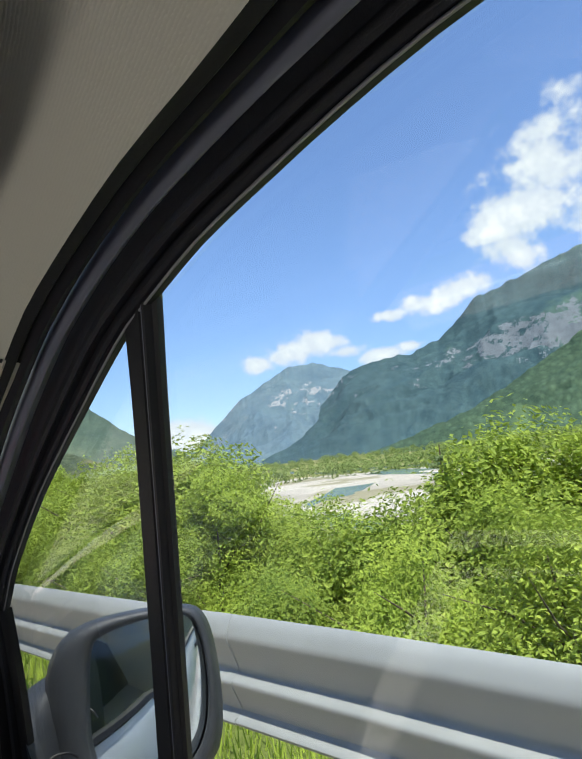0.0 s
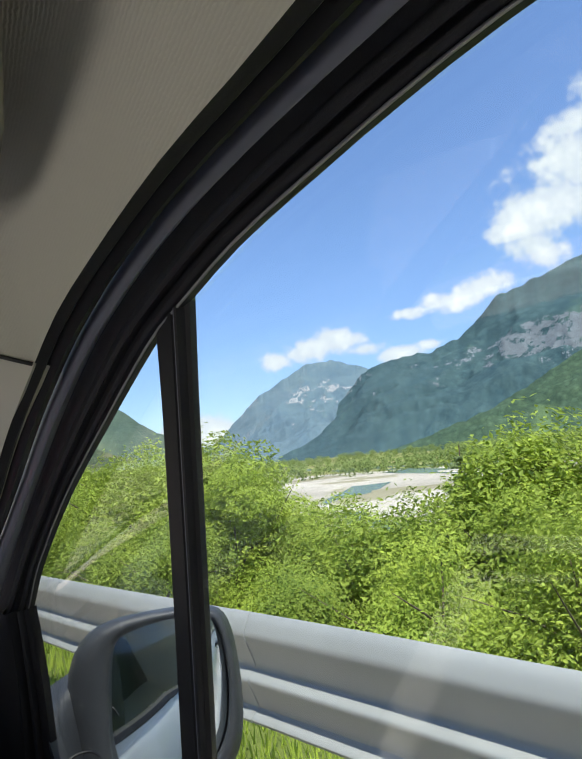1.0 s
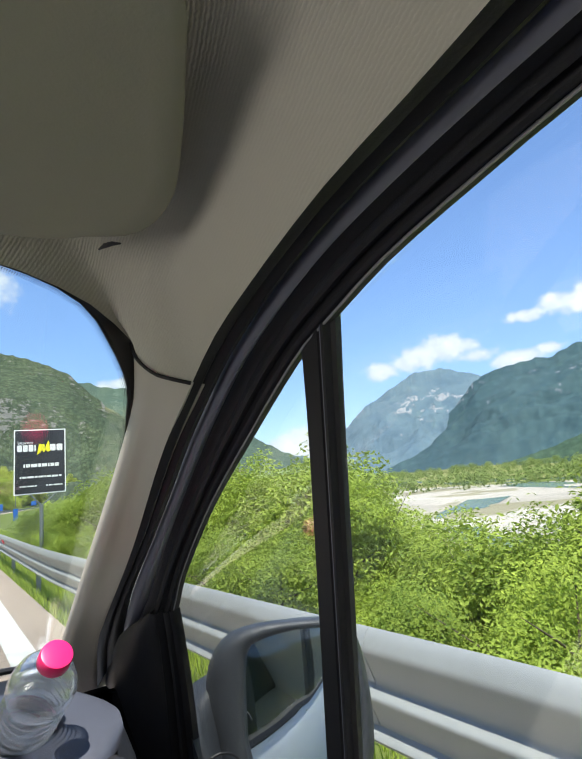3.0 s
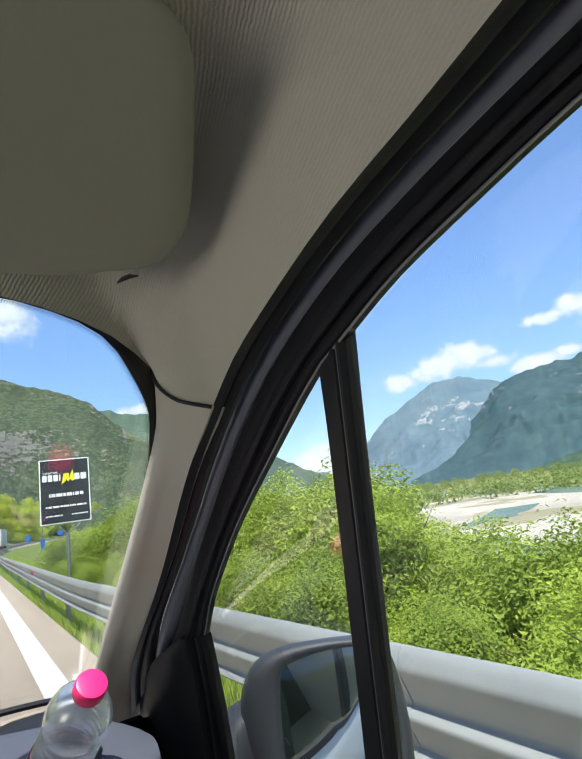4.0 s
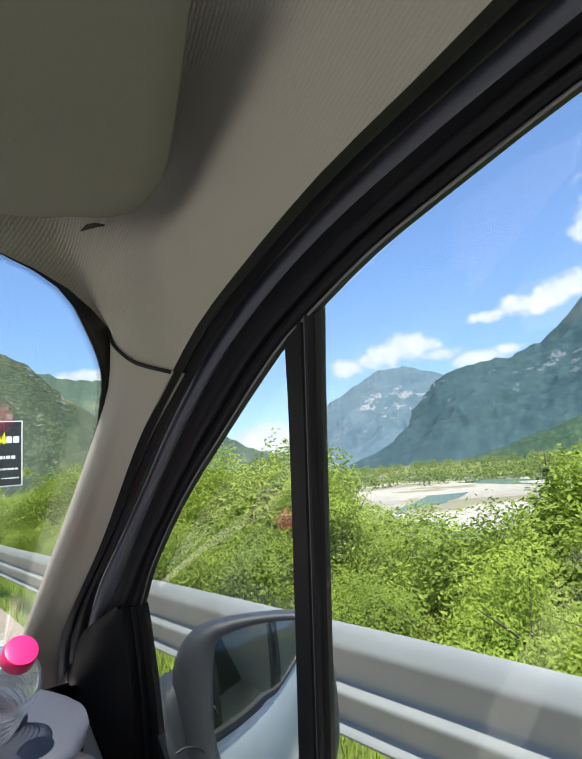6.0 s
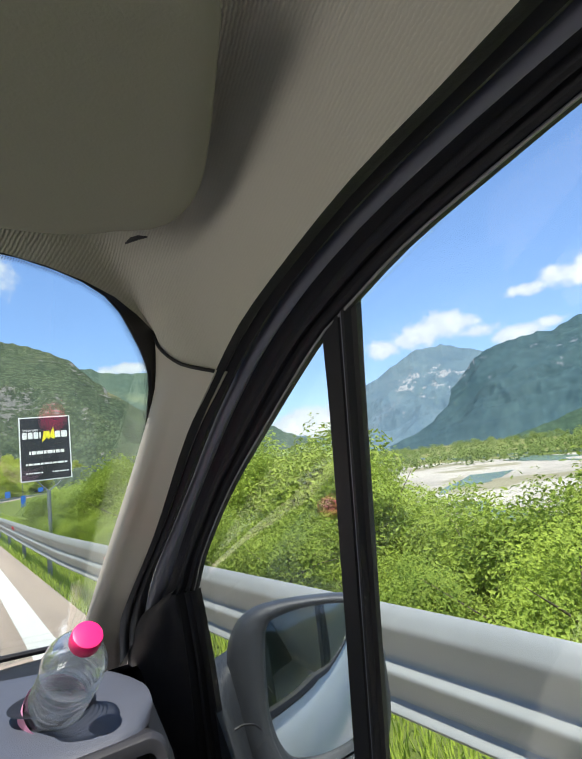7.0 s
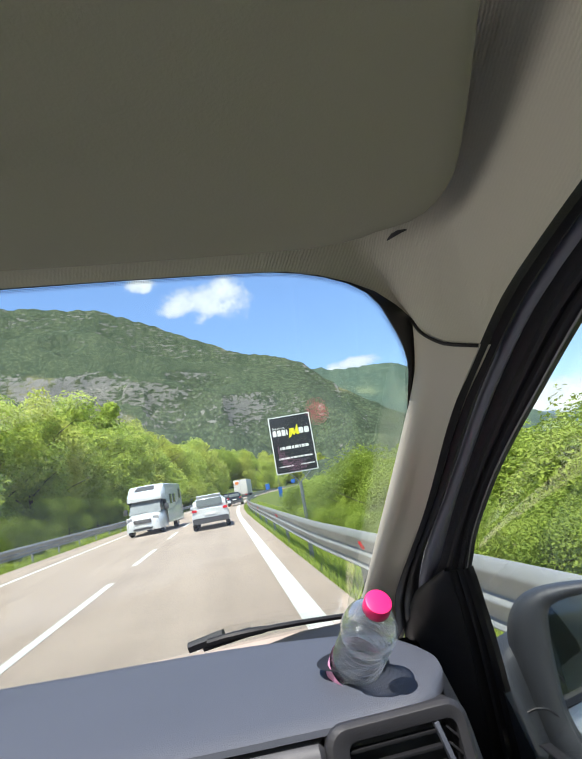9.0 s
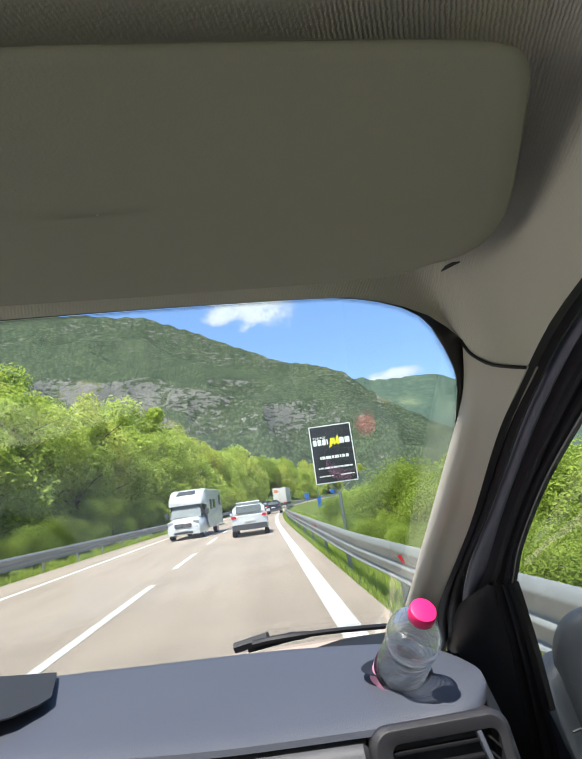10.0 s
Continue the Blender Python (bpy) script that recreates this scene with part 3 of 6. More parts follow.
mountain("backdrop_far_hill", [(22, 2.6), (27, 3.2), (32, 3.4), (36, 2.3), (40, 2.0), (44, 1.5)], 3000, 4100, M_PEAK, "far hills closing the valley, faint blue painted for haze", rough=0.1, freq=0.003, n_az=90, n_r=30)
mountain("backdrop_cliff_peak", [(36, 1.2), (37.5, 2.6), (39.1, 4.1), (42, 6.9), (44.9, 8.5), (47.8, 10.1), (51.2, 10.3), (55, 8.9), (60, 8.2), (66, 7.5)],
         1900, 3500, M_PEAK, "peak with pale cliffs under cloud, blue haze painted into its colour", rough=0.34, freq=0.0016, bench=0.5, seed=8.0, n_az=320, n_r=120, craggy=True)
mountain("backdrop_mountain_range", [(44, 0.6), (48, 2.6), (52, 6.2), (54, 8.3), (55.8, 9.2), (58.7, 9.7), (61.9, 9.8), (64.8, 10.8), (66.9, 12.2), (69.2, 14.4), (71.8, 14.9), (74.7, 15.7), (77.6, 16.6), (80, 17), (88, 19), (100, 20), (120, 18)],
         1100, 2700, M_RANGE, "long green mountain flank with cliffs and scree, painted bluer for haze", rough=0.42, freq=0.0019, bench=0.3, seed=3.0, n_az=480, n_r=130, craggy=True)
mountain("backdrop_green_foothill", [(56, -0.2), (60, 0.9), (64, 2.0), (68, 3.4), (72, 5.4), (76, 7.6), (80, 9.8), (90, 12.5), (110, 12), (130, 9)],
         520, 1250, slope_wood("green_foothill", (0.040, 0.074, 0.050), (0.098, 0.150, 0.086), (0.13, 0.19, 0.08), (0.2, 0.2, 0.19), 0.60, 220.0, tree=0.11, layer=1.6, relief=0.8, reach=1000.0, spot=0.45),
         "green wooded foothill across the river", rough=0.3, freq=0.005, craggy=True, n_az=320)
mountain("backdrop_rear_hill", [(120, 9), (150, 12), (180, 10), (215, 14), (250, 24)], 700, 1900, M_HILL, "wooded hills closing the valley behind", rough=0.15, freq=0.004, n_az=90, n_r=40)


# ---- the van's cabin ----
van = thing("van", "white van seen from its passenger seat, beige headliner", "van")
DOOR_K = 0.32 - 0.25 * 0.165       # the door glass leans inwards: x + 0.25 z = DOOR_K


def door(y, z, off=0.0):
    """A point of the door's plane, off metres towards the cabin."""
    return Vector((DOOR_K - 0.25 * z - off, y, z + H0))


NB = 90
# (y, z) of the edges of the door frame, from the foot of the windscreen pillar to behind the seat
SEAL = [(1.05, -0.315), (0.94, -0.222), (0.84, -0.168), (0.61, -0.058), (0.446, 0.029), (0.352, 0.0700), (0.308, 0.0872), (0.26, 0.0998), (0.19, 0.1143), (0.13, 0.1212), (0.03, 0.132), (-0.25, 0.144), (-0.7, 0.14), (-1.1, 0.12)]
STRIP = [(0.90, -0.235), (0.77, -0.152), (0.50, 0.001), (0.372, 0.066), (0.30, 0.094), (0.23, 0.113), (0.165, 0.123), (0.10, 0.129), (0.0, 0.135), (-0.3, 0.142), (-0.7, 0.135), (-1.1, 0.115)]
EDGE = [(0.722, -0.153), (0.70, -0.137), (0.639, -0.091), (0.52, -0.02), (0.40, 0.039), (0.313, 0.079), (0.271, 0.092), (0.217, 0.107), (0.16, 0.117), (0.105, 0.125), (0.03, 0.130), (-0.3, 0.136), (-0.7, 0.13), (-1.1, 0.11)]


def door_curve(stops, off, n=NB, dz=0.0):
    return smooth_curve([door(y, z + dz, off) for y, z in stops], n)


seal = door_curve(SEAL, 0.06)
s_mid = door_curve(STRIP, 0.03)
edge = door_curve(EDGE, 0.0)


def across(curve, other, d, flare=0.0):
    """curve moved by d metres towards other, by more near its foot."""
    out = []
    for i, p in enumerate(curve):
        q = min(other, key=lambda v: (v - p).length)
        out.append(p + (q - p).normalized() * (d + flare * min(max((p.y - 0.5) / 0.22, 0.0), 1.0)))
    return out


inward = Vector((-1.0, 0, -0.25)).normalized()
s_up = across(s_mid, seal, 0.0062, 0.008)
s_low = across(s_mid, edge, 0.0062)
seal_in = across(seal, s_mid, 0.004)
seal_out = across(s_up, seal, 0.005)
def below(a_row, b_row):
    """For each point, the way that faces the seat, square to the strip between two curves."""
    out = []
    for i, p in enumerate(a_row):
        t = a_row[min(i + 1, len(a_row) - 1)] - a_row[max(i - 1, 0)]
        q = min(b_row, key=lambda v: (v - p).length)
        n = t.cross(q - p).normalized()
        out.append(n if n.dot(out[-1] if out else Vector((-0.6, -0.6, -0.4))) > 0 else -n)
    if out[len(out) // 2].z > 0:
        out = [-n for n in out]
    return [sum((out[min(max(i + k, 0), len(out) - 1)] for k in range(-3, 4)), Vector()).normalized() for i in range(len(out))]


def near(row, other):
    return [min(other, key=lambda v: (v - p).length) for p in row]


# black body seal: a soft lip next to the headliner, then a lower flat
to_strip = near(seal, s_up)
dn = below(seal, s_mid)
rows = [[p - d * 0.012 for p, d in zip(seal, dn)]]
for u, h in ((0.0, 0.0), (0.06, 0.0), (0.16, 0.001), (0.28, 0.0015), (0.36, 0.0), (0.42, -0.003), (0.5, 0.0), (0.65, 0.002), (0.8, 0.001), (0.93, -0.002), (1.0, -0.006)):
    rows.append([a.lerp(b, u) + d * h for a, b, d in zip(seal, to_strip, dn)])
part("body_seal", loft(rows), M_BLACK, van, "soft black rubber door seal")
dn = below(s_up, s_low)
rows = [[a.lerp(b, u) + d * h for a, b, d in zip(s_up, near(s_up, s_low), dn)] for u, h in ((0.0, -0.010), (0.02, -0.002), (0.15, 0.001), (0.42, 0.0028), (0.5, 0.0028), (0.94, -0.0030), (1.08, -0.0065))]
part("door_frame", loft(rows), M_STRIP, van, "satin grey painted door frame strip")
# recessed channel between the strip and the glass, with ribs
to_edge = near(s_low, edge)
dn = below(s_low, edge)
chan = [[a.lerp(b, u) + d * h for a, b, d in zip(s_low, to_edge, dn)] for u, h in ((-0.25, -0.014), (0.0, -0.009), (0.1, -0.006), (0.3, -0.004), (0.36, 0.0), (0.46, 0.001), (0.52, -0.003), (0.66, -0.004), (0.72, 0.0), (0.82, 0.001), (0.86, -0.002), (1.0, -0.001))]
part("window_channel", loft(chan), M_TRIM, van, "black window channel")
part("window_edge", loft([edge, [p - inward * 0.006 for p in edge], [p - inward * 0.007 + Vector((0, 0, 0.02)) for p in edge]]), M_BLACK, van)
part("window_lip", tube([p - inward * 0.002 for p in across(edge, s_low, 0.0022)], 0.0010, 6), M_CHROME, van, "thin grey lip along the glass")

# front post of the door and the sail panel that covers the mirror foot
foot = [(0.712, -0.146), (0.719, -0.17), (0.730, -0.20), (0.750, -0.252), (0.785, -0.328), (0.83, -0.42), (0.90, -0.56), (0.95, -0.66)]
post = smooth_curve([door(y, z) for y, z in foot], 40)
fw = Vector((0, 1, 0))


def post_row(u, off):
    """A line down the post: u = 0 at the glass, 1 at the sail panel; the post widens downwards."""
    return [p + fw * u * (0.020 + 0.165 * max(0.0, H0 - 0.15 - p.z)) + inward * off for p in post]


part("front_post_seal", loft([post_row(u, o) for u, o in ((0.0, -0.008), (0.0, 0.0), (0.10, 0.003), (0.28, 0.005), (0.40, 0.002))]), M_BLACK, van)
part("front_post_seal", loft([post_row(u, o) for u, o in ((0.40, 0.002), (0.46, 0.009), (0.58, 0.011), (0.68, 0.006))]), M_TRIM, van)
part("front_post", loft([post_row(u, o) for u, o in ((0.68, 0.006), (0.74, 0.015), (0.86, 0.019), (1.0, 0.018))]), M_BLACK, van)
sail_b = post_row(1.0, 0.018)
sail = smooth_curve([door(0.738, -0.146, 0.022), door(0.772, -0.163, 0.036), door(0.83, -0.184, 0.040), door(0.896, -0.210, 0.042), door(0.97, -0.247, 0.042), door(1.03, -0.285, 0.042), door(1.09, -0.35, 0.042), door(1.13, -0.5, 0.042), door(1.14, -0.66, 0.042)], 40)
rows = [[a.lerp(b, u) + inward * 0.014 * math.sin(math.pi * u) ** 0.8 * min(1.0, 0.25 + i / 12) for i, (a, b) in enumerate(zip(sail, sail_b))] for u in (0, 0.06, 0.14, 0.3, 0.5, 0.7, 0.88, 1)]
part("sail_panel", loft([[p - inward * 0.03 for p in sail]] + rows + [[p - inward * 0.03 for p in sail_b]]), M_TRIM, van, "black plastic sail panel by the mirror")

# bar between quarter light and door window
bar_l = [door(0.305, 0.084), door(0.338, 0.0), door(0.452, -0.268), door(0.522, -0.43)]
bar_r = [door(0.268, 0.096), door(0.301, 0.016), door(0.405, -0.247), door(0.475, -0.42)]
bl, br = smooth_curve(bar_l, 30), smooth_curve(bar_r, 30)
section = ((0.02, -0.010), (0.0, -0.003), (0.03, 0.0), (0.60, 0.001), (0.64, -0.001), (0.66, -0.003), (0.68, -0.001), (0.72, 0.001), (0.80, 0.001), (0.84, -0.002), (0.86, -0.004), (0.98, -0.005), (0.97, -0.010))
part("window_bar", loft([[a.lerp(b, u) + inward * d for a, b in zip(bl, br)] for u, d in section]), M_TRIM, van, "black bar between quarter light and window")
# grey line laid on for the highlight along the bar's groove
part("bar_trim", tube([a.lerp(b, 0.7) + inward * 0.0002 for a, b in zip(bl, br)], 0.0009, 6), M_STRIP, van, "thin grey line painted for the window bar's highlight")


def pane(name, outline, mat, label, depth=0.004):
    """A flat sheet of glass in the door's plane."""
    n = len(outline)
    a = [door(y, z, -0.006) for y, z in outline]
    b = [p - inward * depth for p in a]
    bm = bm_from(a + b, [tuple(range(n))[::-1], tuple(range(n, 2 * n))] + [(i, (i + 1) % n, n + (i + 1) % n, n + i) for i in range(n)])
    ob = part(name, bm, mat, van, label, smooth=False)
    ob.visible_shadow = False
    return ob


pane("quarter_glass", [(0.76, -0.16), (0.639, -0.085), (0.52, -0.015), (0.40, 0.045), (0.30, 0.086), (0.345, 0.0), (0.44, -0.25), (0.53, -0.47), (0.86, -0.47)], M_GLASS, "small clear quarter light")
pane("door_glass", [(0.30, 0.086), (0.16, 0.122), (0.03, 0.134), (-0.3, 0.14), (-0.62, 0.13), (-0.62, -0.40), (0.50, -0.42), (0.43, -0.25), (0.335, 0.0)], M_GLASS, "clear side window of the door")
# door body under the glass, with the outer skin that shows in the mirror
rows = []
for y in (0.74, 0.4, 0.2, -0.3, -0.62):
    rows.append([door(y, -0.44, 0.05), door(y, -0.42, 0.03), door(y, -0.40, 0.004)] + [Vector((0.375, y, H0 - 0.45)), Vector((0.30, y, H0 - 0.70)), Vector((0.33, y, H0 - 1.1))])
part("door_panel", loft(rows), M_TRIM, van, "dark door panel below the glass")
ease_in = lambda y: min(max((y - 0.76) / 0.10, 0.0), 1.0)
skin = [(0.392, -0.402), (0.418, -0.44), (0.444, -0.60), (0.455, -0.80), (0.445, -1.0), (0.41, -1.12)]
rows = [[Vector((x - 0.05 * max(0, y - 0.9) ** 1.3, y, z + H0)) for x, z in [(a, b - 0.16 * ease_in(y)) for a, b in skin]] for y in (1.55, 1.2, 0.9, 0.76, 0.6, 0.4, 0.2, -0.3, -0.9, -1.6, -2.4, -2.9)]
part("side_panel", loft(rows), M_WHITE, van, "white painted side of the van")
handle_at = lambda y, z, out: Vector((0.432 + out, y, z + H0))
part("door_handle", tube(smooth_curve([handle_at(-0.42, -0.50, 0.0), handle_at(-0.40, -0.497, 0.022), handle_at(-0.30, -0.495, 0.026), handle_at(-0.24, -0.497, 0.0)], 14), 0.012, 8), M_BLACK, van, "black outer door handle")
part("door_gap", tube([(0.402, -0.60, H0 - 0.41), (0.420, -0.60, H0 - 0.44), (0.446, -0.60, H0 - 0.60), (0.457, -0.60, H0 - 0.80), (0.447, -0.60, H0 - 1.0)], 0.004, 6), M_BLACK, van, "dark gap behind the door")
part("belt_moulding", loft([[Vector((x, y, z + H0)) for x, z in ((0.378, -0.392), (0.394, -0.392), (0.400, -0.400), (0.393, -0.408))] for y in (0.76, 0.3, -0.1, -0.4, -0.62)]), M_BLACK, van, "black belt moulding")
rows = [[door(y, z, -0.02 - 0.01 * k) for z in (-0.40, -0.2, 0.0, 0.12, 0.2)] for k, y in enumerate((-0.64, -0.76))]
part("door_pillar", sheet(loft(rows), 0.03), M_WHITE, van, "white pillar behind the door")
rows = [[door(y, z, -0.02) for z in (-0.39, -0.2, 0.0, 0.13)] for y in (-0.76, -1.8)]
part("rear_side_panel", sheet(loft(rows), 0.004), M_WHITE, van, "white windowless rear side")
rows = [[door(y, z, -0.02) for z in (-0.39, -0.1, 0.15)] for y in (-1.8, -2.9)]
part("rear_quarter", sheet(loft(rows), 0.02), M_WHITE, van)

# windscreen: a slanted pane, its black ceramic edge and the dots along it
WS = lambda y: 0.106 - 0.555 * (y - 0.391)
FR = [(-1.05, 0.41), (-0.95, 0.370), (-0.80, 0.346), (-0.40, 0.329), (-0.162, 0.332), (0.037, 0.340), (0.094, 0.347), (0.142, 0.366), (0.170, 0.395), (0.187, 0.430), (0.194, 0.47), (0.203, 0.596), (0.214, 0.79), (0.224, 0.96), (0.228, 1.12)]
frame_curve = smooth_curve([(x, y, WS(y) + H0) for x, y in FR], 110)
wn = Vector((0, 0.555, 1)).normalized()
mid = Vector((-0.42, 0.75, WS(0.75) + H0))
outer = [p + (p - mid).normalized() * (0.010 if p.y > 0.384 and p.x > 0 else 0.002) for p in frame_curve]
a = [p + wn * 0.016 for p in outer] + [Vector((-1.12, 1.12, WS(1.12) + H0)) + wn * 0.016]
scr = bm_from(a + [p + wn * 0.005 for p in a], [tuple(range(len(a))), tuple(range(len(a), 2 * len(a)))[::-1]])
screen = part("windscreen", scr, M_SCREEN, van, "clear slanted windscreen with faint smears", smooth=False)
screen.visible_shadow = False
lens = [0.0]
for i in range(1, len(frame_curve)):
    lens.append(lens[-1] + (frame_curve[i] - frame_curve[i - 1]).length)


def band_width(i):
    """The black edge is widest in the upper corner."""
    p = frame_curve[i]
    return 0.0018 - 0.008 * min(max((p.y - 0.46) / 0.08, 0.0), 1.0) * (p.x > 0.1) + 0.0075 * math.exp(-((p.x - 0.168) / 0.035) ** 2 - ((p.y - 0.40) / 0.06) ** 2)


inner = [p + (mid - p).normalized() * band_width(i) for i, p in enumerate(frame_curve)]
part("ceramic_edge", sheet(loft([[p + wn * 0.015 for p in outer], [p.lerp(q, 0.2) + wn * 0.003 for p, q in zip(inner, outer)], [p + wn * 0.003 for p in inner]]), 0.001), M_FRIT, screen, "black ceramic edge of the windscreen")
dots = bmesh.new()
along, k = 0.0, 0
side_t = wn.cross(Vector((1, 0, 0)))
while along < lens[-1] - 0.01:
    i = max(n for n in range(len(lens) - 1) if lens[n] <= along)
    u = (along - lens[i]) / (lens[i + 1] - lens[i])
    p = inner[i].lerp(inner[i + 1], u)
    if p.x > -0.3 and p.y < 0.62:
        for row in range(3):
            c = p + (mid - p).normalized() * (0.0006 + 0.00125 * row) + wn * 0.0025 + (frame_curve[i + 1] - frame_curve[i]).normalized() * (0.0007 if row % 2 else 0.0)
            r = 0.00052 - 0.00011 * row
            dots.faces.new([dots.verts.new(c + (Vector((1, 0, 0)) * math.cos(q * math.pi / 3) + side_t * math.sin(q * math.pi / 3)) * r) for q in range(6)])
    along += 0.0014
    k += 1
part("ceramic_dots", dots, M_FRIT, screen, "fine black dots fading into the glass", smooth=False)

# headliner: a shell from the windscreen and door edges up to the roof
head = [Vector((x, y - 0.001, WS(y) + H0 + 0.001)) for x, y in FR[2:9]]
head = head[:-1] + [Vector((0.175, 0.391, 0.106 + H0))]
h1 = smooth_curve(head, 44)
h2 = smooth_curve([Vector((0.175, 0.391, 0.106 + H0)), Vector((0.1745, 0.378, 0.0915 + H0)), Vector((0.1815, 0.366, 0.0790 + H0)), Vector((0.191, 0.3575, 0.0735 + H0)), door(0.352, 0.0700, 0.06)], 12)
h3 = smooth_curve([door(y, z, 0.06) for y, z in SEAL[5:]], 60)
rim = h1 + h2[1:] + h3[1:]
core = []
for p in rim:
    if p in h1 and p.x < 0.10:
        core.append(Vector((p.x, 0.275, 0.160 + H0)))
    elif p.y > 0.27:
        u = min(max((p.y - 0.27) / 0.1, 0), 1)
        core.append(Vector((0.110 + 0.03 * u - (0.012 if p in h1 else 0), 0.245 + 0.045 * u, 0.174 + H0)))
    else:
        core.append(Vector((0.112, min(p.y - 0.01, 0.25), 0.182 + H0)))
core = [sum((core[min(max(i + k, 0), len(core) - 1)] for k in range(-18, 19)), Vector()) / 37 for i in range(len(core))]
rows = [[p + Vector((0.004, 0.004, 0.012)) for p in rim]]
for k in range(15):
    u = k / 14
    rows.append([Vector((*a.lerp(b, u).xy, a.z + (b.z - a.z) * math.sin(min(1.0, u * 1.35) * math.pi / 2) ** 0.9)) for a, b in zip(rim, core)])
rows.append([Vector((-0.42 + (p.x + 0.42) * 0.86, p.y - 0.07, 0.186 + H0)) for p in core])
rows.append([Vector((-0.42, min(p.y - 0.10, 0.10), 0.188 + H0)) for p in core])
hl = loft(rows)
hl.verts.ensure_lookup_table()
free = hl.verts[2 * len(rim):]
for _ in range(6):
    bmesh.ops.smooth_vert(hl, verts=free, factor=0.5, use_axis_x=True, use_axis_y=True, use_axis_z=True)
part("headliner", hl, M_LINER, van, "beige ribbed cloth headliner, worn in places")
part("roof_lining", box_bm((-1.10, -2.8, 0.192 + H0), (0.12, 0.16, 0.198 + H0)), M_LINER, van, "beige cloth roof lining", smooth=False)
part("pillar_seam", tube([p + Vector((-0.0005, 0.001, 0.0005)) for p in [q + Vector((-0.0012, -0.0022, -0.0016)) for q in h2]], 0.0013, 6), M_BLACK, van, "dark seam between headliner and pillar")

# windscreen pillar trim, rounded towards the cabin
left = smooth_curve([(0.175, 0.391, 0.106 + H0)] + [(x, y, WS(y) + H0) for x, y in FR[9:]], 40)
right = smooth_curve([door(y, z, 0.06) for y, z in ((0.352, 0.0700), (0.446, 0.029), (0.61, -0.058), (0.84, -0.168), (0.94, -0.222), (1.12, -0.36))], 40)
rows = [[p + Vector((0.012, 0.02, 0.012)) for p in left]]
for k in range(11):
    u = k / 10
    push = (0.0, 0.011, 0.0155, 0.016, 0.0135, 0.0095, 0.0065, 0.0045, 0.003, 0.0015, 0.0)[k]
    rows.append([a.lerp(b, u) + Vector((-0.45, -0.75, -0.45)).normalized() * push * min(1, 0.1 + i / 14) for i, (a, b) in enumerate(zip(left, right))])
rows.append([p + Vector((0.02, 0.01, 0)) for p in right])
part("pillar_trim", loft(rows), M_PILLAR, van, "beige moulded windscreen pillar trim")

# sun visor folded up under the headliner
VZ = lambda y: 0.150 - 0.15 * (y - 0.155)
vis_outline = [(-0.28, 0.283), (-0.137, 0.2905), (-0.027, 0.298), (0.070, 0.3025), (0.098, 0.3020), (0.118, 0.2975), (0.127, 0.2925), (0.139, 0.2895), (0.149, 0.282), (0.1545, 0.268), (0.1545, 0.250), (0.146, 0.220), (0.134, 0.187), (0.1265, 0.1675), (0.120, 0.159), (0.110, 0.1535), (0.08, 0.150), (-0.02, 0.145), (-0.066, 0.143), (-0.28, 0.138), (-0.30, 0.15), (-0.305, 0.2), (-0.305, 0.25), (-0.30, 0.278)]
vo = smooth_curve([(x, y, 0) for x, y in vis_outline + vis_outline[:1]], 120)[:-1]
cx, cy = -0.06, 0.22
rows = []
for s, d in ((0.955, 0.020), (0.985, 0.018), (0.997, 0.013), (1.0, 0.009), (0.997, 0.005), (0.988, 0.0018), (0.972, 0.0), (0.93, -0.0006), (0.6, -0.0015), (0.002, -0.0015)):
    rows.append([Vector((cx + (p.x - cx) * s, cy + (p.y - cy) * s, VZ(cy + (p.y - cy) * s) + d * min(max(0.25, (p.y - 0.14) / 0.08), max(0.55, 1.0 - max(0.0, p.y - 0.26) / 0.05 * 0.45), 1.0) + H0)) for p in vo])
visor = part("sun_visor", loft(rows, closed=True), M_VISOR, van, "beige vinyl sun visor folded up")
clip_at = lambda x, y, d: Vector((x, y, VZ(y) + d + H0))
part("visor_clip", tube([clip_at(x, y, -0.0012) for x, y in ((0.1298, 0.2982), (0.1318, 0.2940), (0.1348, 0.2912), (0.1390, 0.2897))], [0.0004, 0.0013, 0.0012, 0.0004], 8), M_DASH_DARK, visor, "dark slot by the visor clip")

# dashboard
DZ = -0.222
back = smooth_curve([(-1.10, 1.02, DZ + H0), (-0.45, 0.945, DZ + H0), (-0.213, 0.908, DZ + H0), (-0.015, 0.874, DZ + H0), (0.126, 0.828, DZ + H0), (0.19, 0.79, DZ + H0), (0.222, 0.735, DZ - 0.003 + H0), (0.236, 0.700, DZ - 0.008 + H0)], 60)
lip = smooth_curve([(-1.10, 0.86, DZ - 0.02 + H0), (-0.45, 0.70, DZ - 0.02 + H0), (-0.21, 0.650, DZ - 0.02 + H0), (-0.08, 0.624, DZ - 0.02 + H0), (0.05, 0.612, DZ - 0.02 + H0), (0.14, 0.607, DZ - 0.02 + H0), (0.20, 0.613, DZ - 0.018 + H0), (0.232, 0.652, DZ - 0.014 + H0)], 60)
rows = [[p + Vector((0.01, 0.06, -0.07)) for p in back], [p + Vector((0.004, 0.02, -0.008)) for p in back]]
